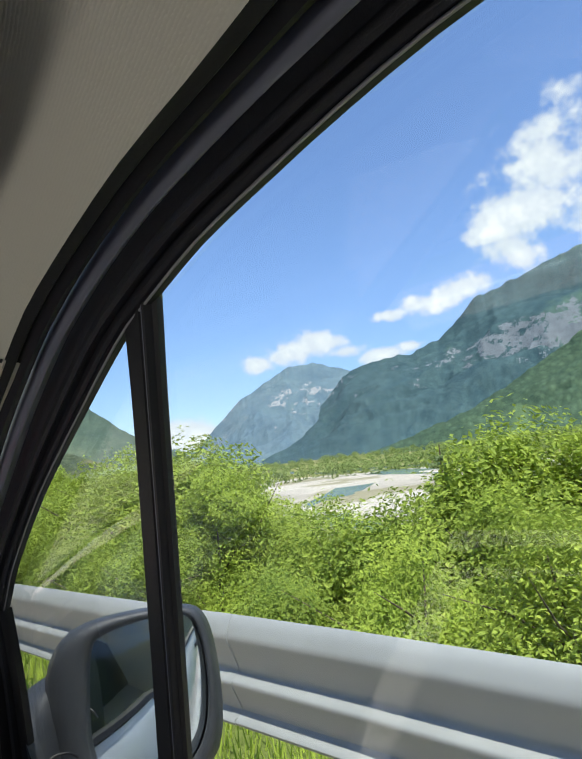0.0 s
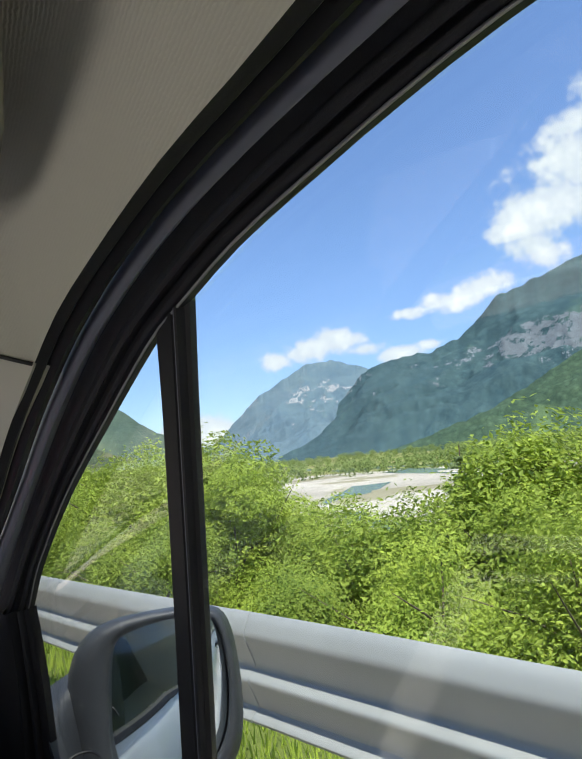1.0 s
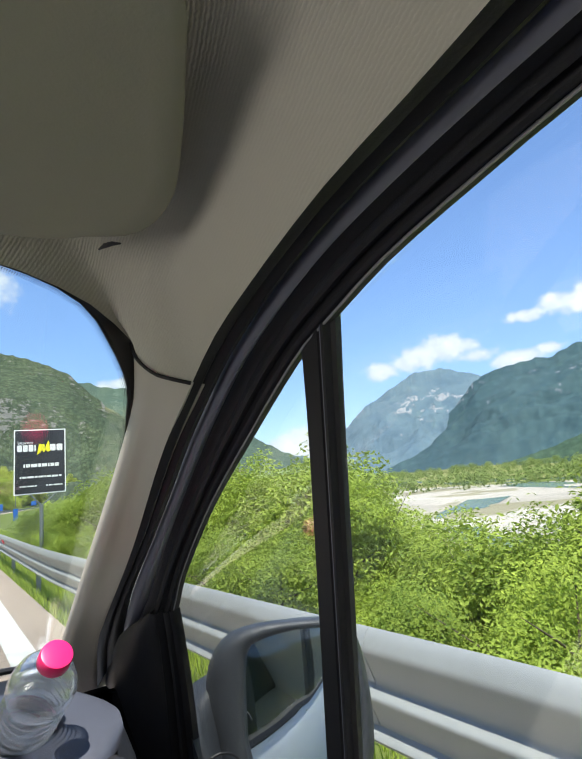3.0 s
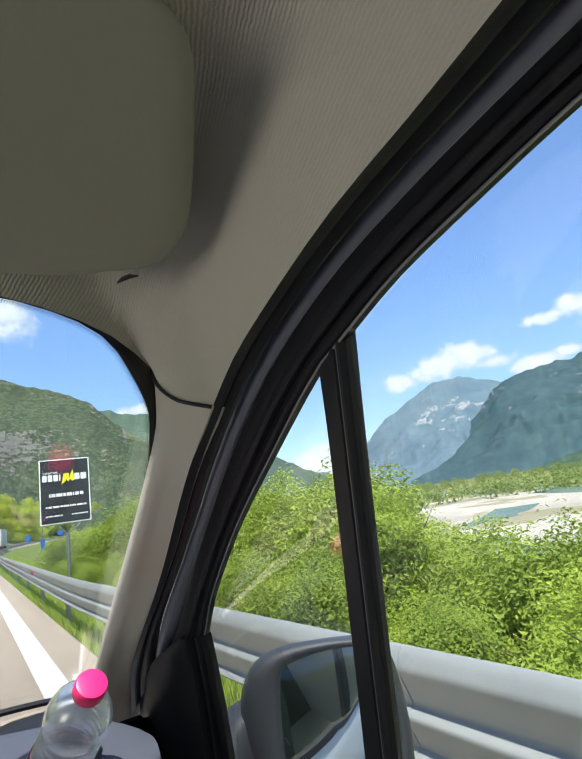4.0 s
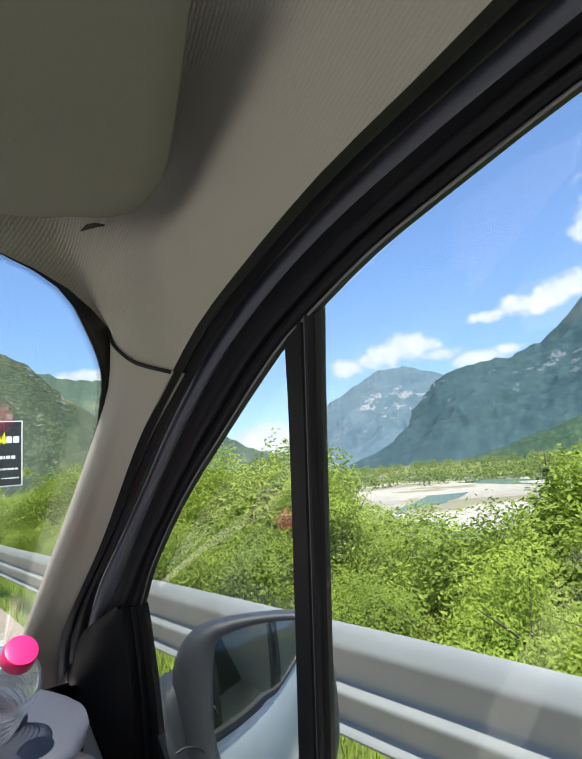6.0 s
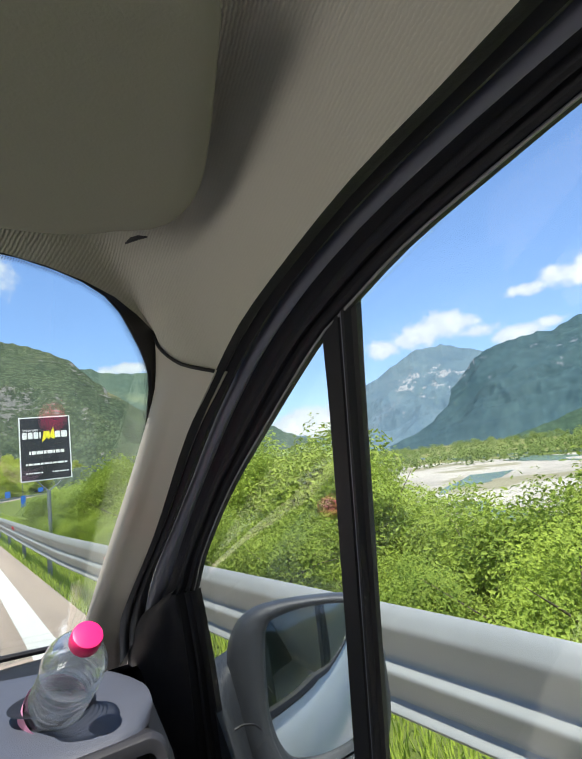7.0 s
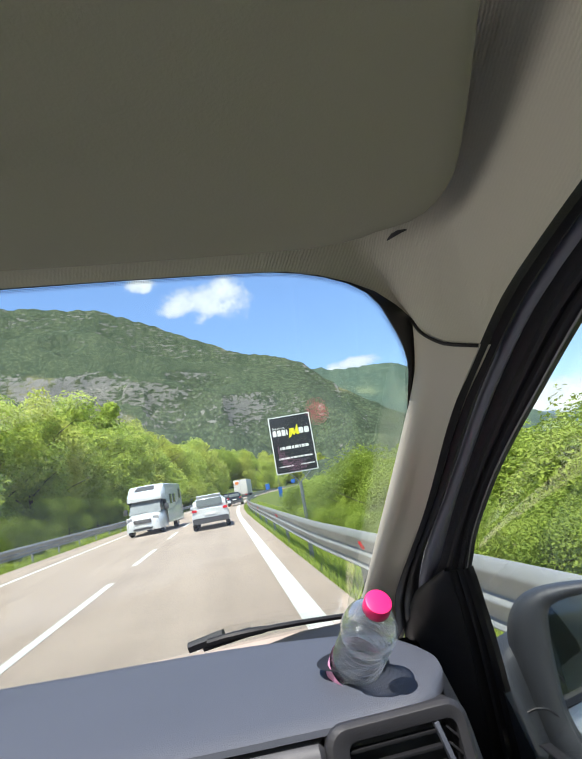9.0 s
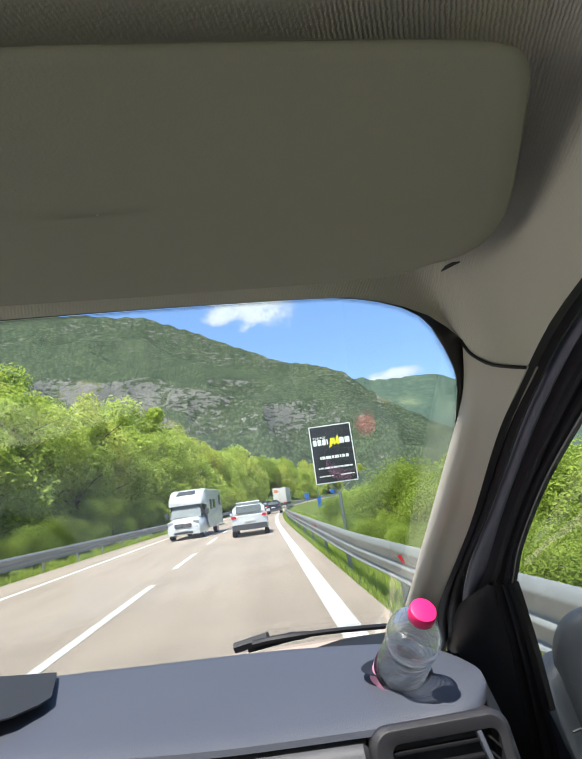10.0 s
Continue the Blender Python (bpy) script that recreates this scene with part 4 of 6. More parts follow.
for u in (0.0, 0.08, 0.25, 0.45, 0.65, 0.8, 0.9, 0.96, 1.0):
    z = (0.0, 0.001, 0.003, 0.005, 0.006, 0.005, 0.003, 0.001, -0.003)[(0.0, 0.08, 0.25, 0.45, 0.65, 0.8, 0.9, 0.96, 1.0).index(u)]
    rows.append([a.lerp(b, u) + Vector((0, 0, z)) for a, b in zip(back, lip)])
rows.append([p + Vector((0, -0.0015, -0.009)) for p in lip])
rows.append([p + Vector((-0.002, 0.012, -0.014)) for p in lip])
dash = part("dashboard", loft(rows), M_DASH, van, "grained blue-grey plastic dashboard top")
fas = [[p + Vector((-0.002, 0.012 + (0.030 if p.x > 0.084 else 0.0), -0.013)) for p in lip]]
for dy, dz in ((-0.002, -0.0155), (-0.010, -0.022), (-0.02, -0.06), (-0.025, -0.12), (0.02, -0.24)):
    # set back where the air vent sits
    fas.append([p + Vector((0.0 if i < 50 else 0.008, dy + (0.040 if p.x > 0.084 else 0.0), dz)) for i, p in enumerate(lip)])
part("fascia", loft(fas), M_FASCIA, dash, "grey lower fascia of the dashboard")
part("fascia_insert", loft([[p + Vector((0, d, z)) for p in lip[:47]] for d, z in ((-0.004, -0.026), (-0.0115, -0.030), (-0.022, -0.060), (-0.022, -0.075))]), M_WEAVE, dash, "finely meshed grey fascia insert")
part("dash_end", loft([[Vector((0.236, 0.700, DZ - 0.008 + H0)), Vector((0.232, 0.652, DZ - 0.014 + H0)), Vector((0.215, 0.615, DZ - 0.02 + H0))],
                       [Vector((0.262, 0.72, DZ - 0.07 + H0)), Vector((0.250, 0.652, DZ - 0.07 + H0)), Vector((0.228, 0.60, DZ - 0.07 + H0))],
                       [Vector((0.29, 0.74, DZ - 0.25 + H0)), Vector((0.28, 0.66, DZ - 0.25 + H0)), Vector((0.25, 0.60, DZ - 0.25 + H0))]]), M_DASH_DARK, dash)
# added black boxes that darken the gap between dashboard and door
part("door_gap_floor", box_bm((0.22, 0.50, H0 - 0.56), (0.40, 1.20, H0 - 0.54)), M_BLACK, van, smooth=False)
part("door_gap_front", box_bm((0.235, 0.96, H0 - 0.56), (0.36, 0.98, H0 - 0.30)), M_BLACK, van, smooth=False)
# air vent with slats at the end of the fascia
vm = Matrix.Translation((0.154, 0.5905, DZ - 0.064 + H0)) @ Matrix.Rotation(radians(78.7), 4, "X")
rim_o, rim_m, rim_i = rounded(0.150, 0.0915, 0.020), rounded(0.140, 0.083, 0.018), [(x + 0.004, y) for x, y in rounded(0.114, 0.058, 0.009)]
rows = [[vm @ Vector((x, y, z)) for x, y in o] for o, z in ((rim_o, -0.045), (rim_o, -0.004), (rim_m, 0.002), (rim_i, 0.0), (rim_i, -0.03))]
vent = part("air_vent", loft(rows, closed=True), M_DASH_DARK, dash, "dark rectangular air vent with black slats", bevel=0.001)
part("vent_back", prism(rim_i, vm @ Matrix.Translation((0, 0, -0.030)), 0.004), M_FRIT, vent)
for k in range(4):
    part("slat", box_bm((-0.053, -0.0016, -0.007), (0.040 + 0.002 * k, 0.0016, 0.0), vm @ Matrix.Translation((0, 0.020 - 0.0140 * k, -0.003)) @ Matrix.Rotation(radians(8), 4, "X")), M_BLACK, vent, "glossy black slat", bevel=0.0006)
part("slat_tab", box_bm((-0.012, -0.005, 0.0), (0.012, 0.004, 0.008), vm @ Matrix.Translation((-0.024, 0.004, -0.002))), M_TRIM, vent, bevel=0.0015)
part("vent_fin", box_bm((-0.0025, -0.030, -0.008), (0.0025, 0.029, 0.002), vm @ Matrix.Translation((0.0465, 0, 0)) @ Matrix.Rotation(radians(13), 4, "Z")), M_DASH, vent, "grey upright fin", bevel=0.001)
for k in range(3):
    part("side_slat", box_bm((-0.009, -0.0012, -0.008), (0.009, 0.0012, -0.001), vm @ Matrix.Translation((0.056 + 0.001 * k, 0.016 - 0.016 * k, -0.004)) @ Matrix.Rotation(radians(-48), 4, "Z")), M_BLACK, vent, bevel=0.0005)
# dark flat shapes paint the shaded cup recess for the bottle and middle storage recess
def disc(c, r0, r1, depth, seg=32):
    return [[Vector((c[0] + r0 * math.cos(t), c[1] + r1 * math.sin(t), c[2] + depth)) for t in (2 * math.pi * k / seg for k in range(seg))]]
cup = (0.139, 0.700, DZ + 0.0052 + H0)
rows = disc(cup, 0.043, 0.040, 0.0008) + disc(cup, 0.040, 0.037, 0.0012) + disc(cup, 0.038, 0.035, 0.0005) + disc(cup, 0.02, 0.02, 0.0005)
part("cup_holder", loft(rows, closed=True), M_BLACK, dash, "flat black oval disc painted for the shaded cup recess")
rec = [(-0.60, 0.99), (-0.352, 0.915), (-0.340, 0.88), (-0.312, 0.79), (-0.318, 0.765), (-0.338, 0.735), (-0.40, 0.71), (-0.60, 0.74)]
rv = [Vector((x, y, DZ + 0.0075 + H0)) for x, y in rec]
part("dash_recess", sheet(bm_from(rv, [tuple(range(len(rv)))]), 0.002), M_DASH_DARK, dash, "raised dark plate that stands in for a shaded storage recess", smooth=False)

# wiper lying at the foot of the windscreen, and the bonnet beyond
wy = lambda y, d=0.012: WS(y) + H0 + d
wiper = part("wiper", tube(smooth_curve([(-0.05, 1.060, wy(1.06)), (0.0, 1.050, wy(1.05)), (0.10, 1.055, wy(1.055)), (0.21, 1.075, wy(1.075))], 20), [0.007] * 8 + [0.005] * 12, 8), M_BLACK, van, "black wiper arm at the foot of the screen")
part("wiper_cap", tube([(-0.085, 1.082, wy(1.082, 0.018)), (-0.02, 1.064, wy(1.064, 0.022))], 0.0105, 6), M_DASH_DARK, wiper, "dark plastic cap of the wiper blade")
part("wiper_blade", tube(smooth_curve([(-0.06, 1.075, wy(1.075)), (0.02, 1.062, wy(1.062, 0.016)), (0.03, 1.060, wy(1.06, 0.016))], 10), 0.008, 8), M_BLACK, wiper)
rows = [[Vector((x, y, H0 + z - 0.05 * abs((x + 0.42) / 0.8) ** 2.5)) for x in [-1.2 + 0.1 * k for k in range(16)]] for y, z in ((1.3, -0.56), (1.4, -0.58), (1.5, -0.61), (1.8, -0.72), (1.95, -0.86), (2.0, -1.0))]
part("bonnet", loft(rows), M_WHITE, van, "white bonnet below the windscreen")

rows = [[Vector((x, y + 0.045 * (0.2 - x), H0 + z - min(0.036, 0.16 * max(0.0, 0.12 - x)))) for x in (-1.2, -0.6, -0.1, 0.0, 0.06, 0.12, 0.19, 0.22)] for y, z in ((0.80, -0.245), (0.90, -0.250), (1.02, -0.262), (1.05, -0.266), (1.08, -0.300), (1.25, -0.40), (1.34, -0.46))]
part("cowl", loft(rows), M_BLACK, van, "black cowl below the windscreen")

# outside mirror
mirror = part("door_mirror", bmesh.new(), M_MHOUSE, van, "scuffed dark grey door mirror")


OUT = [(0.362, -0.300), (0.361, -0.262), (0.369, -0.228), (0.394, -0.203), (0.44, -0.196), (0.53, -0.205), (0.590, -0.217), (0.622, -0.236), (0.640, -0.280), (0.648, -0.36), (0.640, -0.43), (0.61, -0.462), (0.53, -0.466), (0.45, -0.462), (0.408, -0.44), (0.378, -0.38)]
INN = [(0.418, -0.300), (0.421, -0.262), (0.428, -0.233), (0.446, -0.221), (0.50, -0.219), (0.56, -0.226), (0.596, -0.238), (0.614, -0.262), (0.624, -0.31), (0.624, -0.36), (0.612, -0.41), (0.58, -0.44), (0.52, -0.445), (0.455, -0.428), (0.429, -0.395), (0.418, -0.35)]


def mirror_ring(mix, dy, s=1.0):
    """A ring of the housing: mix 0 is the rim of the glass, 1 the outer edge; s shrinks it."""
    c = (0.52, -0.33)
    pts = [(a[0] + (b[0] - a[0]) * mix, a[1] + (b[1] - a[1]) * mix) for a, b in zip(INN, OUT)]
    cc = smooth_curve([(c[0] + (x - c[0]) * s, 0.0, c[1] + (z - c[1]) * s) for x, z in pts + pts[:1]], 72)[:-1]
    # the glass leans: its outer side stands nearer
    out = []
    for p in cc:
        y = 1.0606 / (1 + 0.832 * p.x) + dy
        out.append(Vector((p.x * y / 0.745, y, H0 + p.z * y / 0.745)))
    return out


rings = [mirror_ring(0.0, 0.020), mirror_ring(0.0, -0.004), mirror_ring(0.08, -0.010), mirror_ring(0.30, -0.013), mirror_ring(0.62, -0.011), mirror_ring(0.86, -0.002), mirror_ring(1.0, 0.014), mirror_ring(1.0, 0.050, 0.985), mirror_ring(1.0, 0.085, 0.92), mirror_ring(1.0, 0.115, 0.78), mirror_ring(1.0, 0.130, 0.5), mirror_ring(1.0, 0.135, 0.1)]
hb = loft(rings, closed=True)
hb.to_mesh(mirror.data)
hb.free()
for p in mirror.data.polygons:
    p.use_smooth = True
gl = [[Vector((p.x, p.y + 0.006 - 0.009 * (1 - q * q), p.z)) for p in mirror_ring(0.02, 0.0, q)] for q in (1.0, 0.9, 0.8, 0.65, 0.5, 0.35, 0.2, 0.1, 0.01)]
part("mirror_glass", loft(gl, closed=True), M_MIRROR, mirror, "dusty mirror glass")
arm = []
for x, zt, zb, y0, y1 in ((0.352, -0.300, -0.50, 0.785, 0.92), (0.368, -0.302, -0.50, 0.785, 0.91), (0.380, -0.300, -0.50, 0.795, 0.90), (0.40, -0.290, -0.48, 0.81, 0.89), (0.43, -0.28, -0.46, 0.82, 0.88)):
    ym, zm = (y0 + y1) / 2, (zt + zb) / 2
    ring = [(math.copysign(abs(math.cos(t)) ** 0.45, math.cos(t)), math.copysign(abs(math.sin(t)) ** 0.45, math.sin(t))) for t in (2 * math.pi * k / 28 for k in range(28))]
    arm.append([Vector((x + 0.25 * max(0.0, zt - (zm + b * (zt - zb) / 2)), ym + a * (y1 - y0) / 2, zm + H0 + b * (zt - zb) / 2)) for a, b in ring])
c = sum(arm[0], Vector()) / len(arm[0])
arm.insert(0, [p.lerp(c, 0.98) for p in arm[0]])
part("mirror_arm", loft(arm, closed=True), M_MHOUSE, mirror, "dark mirror arm on the door")
part("fold_joint", tube(smooth_curve([(0.372, 0.757, H0 - 0.349), (0.384, 0.754, H0 - 0.346), (0.398, 0.750, H0 - 0.349), (0.408, 0.748, H0 - 0.358)], 14), 0.0018, 6), M_BLACK, mirror, "dark joint line of the folding foot")
rs = random.Random(4)
for k in range(40):
    a = rings[rs.choice([3, 4, 5])]
    p = a[rs.choice(list(range(0, 12)) + list(range(60, 71)))] + Vector((rs.uniform(-0.004, 0.004), -0.0012, rs.uniform(-0.006, 0.006)))
    part("dirt_speck", lathe([(0.0009 * rs.uniform(0.25, 1.0), 0.0), (0.0002, 0.0006)], 6, Matrix.Translation(p) @ Matrix.Rotation(radians(90), 4, "X")), M_SPECK, mirror)

# the rest of the cabin, closed round the camera
roof = [[Vector((x, y, H0 + 0.310 - 0.08 * abs((x + 0.42) / 0.66) ** 6)) for x in [-1.08 + 0.0825 * k for k in range(17)]] for y in (0.30, 0.1, -0.6, -1.6, -2.9)]
part("roof", sheet(loft(roof), 0.02), M_WHITE, van, "white van roof")
# floor and seat are unseen, kept pale to bounce light upwards
part("floor_pan", box_bm((-1.2, -2.9, 0.30), (0.40, 1.2, 0.36)), M_GREYCLOTH, van, smooth=False)
part("bulkhead", box_bm((-1.2, -1.15, 0.36), (0.36, -1.10, H0 - 0.30)), M_PILLAR, van, smooth=False)
part("left_door", box_bm((-1.24, -1.1, 0.36), (-1.18, 1.0, H0 - 0.36)), M_TRIM, van, smooth=False)
part("left_rail", box_bm((-1.20, -1.1, H0 + 0.10), (-1.12, 0.36, H0 + 0.22)), M_PILLAR, van, smooth=False)
part("left_pillar", tube([(-1.13, 0.37, H0 + 0.13), (-1.15, 0.7, H0 - 0.06), (-1.17, 1.08, H0 - 0.28)], 0.035, 8), M_PILLAR, van)
part("left_door_pillar", box_bm((-1.22, -1.1, H0 - 0.40), (-1.14, -0.65, H0 + 0.14)), M_PILLAR, van, smooth=False)
part("firewall", box_bm((-1.18, 0.96, 0.36), (0.30, 1.0, H0 - 0.30)), M_DASH_DARK, van, smooth=False)
# unseen rear and left walls, added to close the cabin and cut light
part("tailgate", box_bm((-1.2, -2.95, 0.30), (0.46, -2.90, H0 + 0.28)), M_WHITE, van, "white tailgate", smooth=False)
part("left_side", box_bm((-1.30, -2.9, 0.30), (-1.25, 1.3, H0 - 0.40)), M_WHITE, van, "white left side", smooth=False)
part("left_rear_side", box_bm((-1.24, -2.9, H0 - 0.40), (-1.20, -1.1, H0 + 0.24)), M_WHITE, van, smooth=False)
part("rear_partition", box_bm((-1.18, -1.14, H0 - 0.30), (0.30, -1.11, H0 + 0.25)), M_GREYCLOTH, van, "grey cloth partition behind the seats", smooth=False)
seat = part("seat", box_bm((-0.28, -0.62, 0.36), (0.26, -0.10, 0.62)), M_GREYCLOTH, van, "pale grey cloth seat", bevel=0.03)
part("seat_back", box_bm((-0.26, -0.75, 0.62), (0.24, -0.60, 1.40)), M_GREYCLOTH, seat, bevel=0.03)

# water bottle leaning in the cup holder
axis = Vector((0.142, -0.725, 0.675)).normalized()
bm0 = Matrix.Translation(Vector((0.140, 0.688, DZ + H0)) - axis * 0.0150) @ axis.to_track_quat("Z", "Y").to_matrix().to_4x4()
bottle = thing("water_bottle", "clear plastic water bottle with pink cap in the cup holder", "bottle", bm0)
prof = [(0.004, -0.039), (0.027, -0.040), (0.031, -0.035)]
for k in range(10):
    z = -0.020 + 0.0105 * k
    prof += [(0.0300, z), (0.0276, z + 0.0032), (0.0274, z + 0.0052), (0.0300, z + 0.0085)]
prof += [(0.0318, 0.090), (0.0312, 0.098), (0.0285, 0.108), (0.0235, 0.1175), (0.0170, 0.1245), (0.0128, 0.128), (0.0126, 0.133)]


def bottle_plastic(n):
    f = n.add("ShaderNodeLayerWeight", {"Blend": 0.5}).outputs["Facing"]
    fac = n.math("ADD", 0.05, n.math("MULTIPLY", n.math("POWER", f, 2.2), 0.85), clamp=True)
    tr = n.add("ShaderNodeBsdfTransparent", {"Color": (0.95, 0.96, 0.97, 1)}).outputs[0]
    gl = n.add("ShaderNodeBsdfGlossy", {"Color": (1, 1, 1, 1), "Roughness": 0.06}).outputs[0]
    body = n.add("ShaderNodeMixShader", {0: fac, 1: tr, 2: gl}).outputs[0]
    haze = n.add("ShaderNodeBsdfTranslucent", {"Color": (0.95, 0.95, 0.96, 1)}).outputs[0]
    return n.add("ShaderNodeMixShader", {0: 0.10, 1: body, 2: haze}).outputs[0]


M_PET = material("clear_bottle_plastic", bottle_plastic)
rows_b = []
for j, (r, z) in enumerate(prof):
    rows_b.append([Vector(((r + 0.0007 * math.sin(3 * t + 40 * z)) * math.cos(t), (r + 0.0007 * math.sin(5 * t + 90 * z)) * math.sin(t), z)) for t in (2 * math.pi * k / 36 for k in range(36))])
part("bottle_body", sheet(loft(rows_b, closed=True), 0.0006), M_PET, bottle, "thin clear ribbed plastic")
part("water", lathe([(0.001, -0.036), (0.028, -0.036), (0.0295, -0.02), (0.0292, 0.035), (0.001, 0.035)], 30), glass("bottle_water", (0.88, 0.92, 0.93), base=0.05), bottle, "a little water")
part("bottle_label", lathe([(0.0323, -0.010), (0.0325, 0.022)], 30), plain("pink_label_film", (0.80, 0.35, 0.55), 0.4, vary=0.3, scale=60), bottle, "pink printed label")
cap_rows = []
for r, z in ((0.0140, 0.1305), (0.0146, 0.1315), (0.0146, 0.1425), (0.0139, 0.1446), (0.0112, 0.1454), (0.00005, 0.1454)):
    cap_rows.append([Vector(((r + (0.0003 if k % 2 and 0.1310 < z < 0.144 else 0)) * math.cos(2 * math.pi * k / 60), (r + (0.0003 if k % 2 and 0.1310 < z < 0.144 else 0)) * math.sin(2 * math.pi * k / 60), z)) for k in range(60)])
part("cap", loft(cap_rows, closed=True), M_CAP, bottle, "bright pink screw cap")


# ---- guard rails ----
# depth behind the crests and height below the top edge: three waves, each stepping out sharply and curving back
BEAM = [(0.050, 0.000), (0.040, 0.004), (0.020, 0.030), (0.005, 0.056), (0.000, 0.068), (0.002, 0.080), (0.010, 0.100), (0.024, 0.128), (0.038, 0.156), (0.048, 0.180), (0.051, 0.192), (0.046, 0.202), (0.024, 0.211), (0.006, 0.218),
        (0.001, 0.225), (0.003, 0.235), (0.012, 0.252), (0.026, 0.278), (0.040, 0.305), (0.048, 0.322), (0.049, 0.330), (0.042, 0.338), (0.022, 0.345), (0.006, 0.351), (0.001, 0.358), (0.006, 0.368)]




def guard_rail(x_at, top_at, ys, side, label, post_every):
    rail = thing("guard_rail", label, "guard rail", kind="structure")
    for a, b in zip(ys, ys[1:]):
        steps = max(2, int((b - a) / 1.0) + 1)
        rows = []
        for k in range(steps + 1):
            y = a + (b - a) * k / steps - (0.12 if k == 0 else 0)
            rows.append([Vector((x_at(y) + side * (d - (0.004 if k == 0 else 0)), y, top_at(y) - 1.17 * h)) for d, h in BEAM])
        part("rail_beam", sheet(loft(rows), 0.004), M_GALV, rail)
    y = ys[0] + 0.6
    while y < min(ys[-1], 150):
        x, t = x_at(y), top_at(y)
        part("rail_post", join(box_bm((x + side * 0.10 - 0.035, y - 0.05, -0.5), (x + side * 0.10 + 0.035, y - 0.043, t - 0.06)), box_bm((x + side * 0.10 - 0.035, y + 0.043, -0.5), (x + side * 0.10 + 0.035, y + 0.05, t - 0.06)),
                               box_bm((x + side * 0.10 + side * 0.030 - 0.004, y - 0.043, -0.5), (x + side * 0.10 + side * 0.030 + 0.004, y + 0.043, t - 0.06)),
                               box_bm((min(x + side * 0.058, x + side * 0.10), y - 0.06, t - 0.26), (max(x + side * 0.058, x + side * 0.10), y + 0.06, t - 0.10))), M_GALV, rail, smooth=False)
        for dz in (0.18, 0.35):
            part("bolt", lathe([(0.013, 0.0), (0.012, 0.006), (0.001, 0.009)], 8, Matrix.Translation((x + side * 0.055, y, t - dz)) @ Matrix.Rotation(radians(-90 * side), 4, "Y")), M_BLACK, rail)
        if side > 0 and y < 40:
            for dz in (0.150, 0.322):
                part("yellow_reflector", box_bm((x + 0.046, y + 1.55, t - dz - 0.020), (x + 0.054, y + 1.63, t - dz + 0.004)), M_YELLOW, rail, "small yellow reflector", smooth=False)
                part("splice_slot", box_bm((x + 0.046, y + 2.2, t - dz - 0.003), (x + 0.0545, y + 2.245, t - dz + 0.002)), M_BLACK, rail, "dark slot", smooth=False)
        y += post_every
    return rail


ease = lambda y, a, b: min(max((y - a) / (b - a), 0.0), 1.0)
right_x = lambda y: 1.58 - 0.13 * ease(y, 1.0, 9.0) + 0.3 * ease(y, 12, 60) + road_x(y)
right_top = lambda y: 0.812 - 0.06 * ease(y, 1.0, 9.0)
left_x = lambda y: -9.0 + road_x(y)
guard_rail(right_x, right_top, [-18 + 4.0 * k for k in range(26)] + [90, 100, 110, 125, 140, 160, 180, 200, 230, 260, 300, 340, 380], 1, "galvanised steel three-wave guard rail on posts", 4.0)
guard_rail(left_x, lambda y: 0.78, [-10 + 8 * k for k in range(14)] + [115, 130, 150, 180, 220, 260, 300, 350], -1, "galvanised steel guard rail along the wooded verge", 4.0)
for k in range(9):
    y = 6.2 + 10.0 * k
    ref = thing("rail_reflector", "small red reflector fixed to the guard rail", "reflector", Matrix.Translation((right_x(y) + 0.045, y, right_top(y) - 0.16)), group="rail reflectors")
    part("reflector_plate", bm_from([(0, 0, 0.045), (-0.075, 0, 0.05), (-0.03, 0, -0.055), (0, 0, -0.045), (0, 0.006, 0.045), (-0.075, 0.006, 0.05), (-0.03, 0.006, -0.055), (0, 0.006, -0.045)],
                                     [(0, 1, 2, 3), (7, 6, 5, 4), (0, 4, 5, 1), (1, 5, 6, 2), (2, 6, 7, 3), (3, 7, 4, 0)]), M_RED, ref, smooth=False)


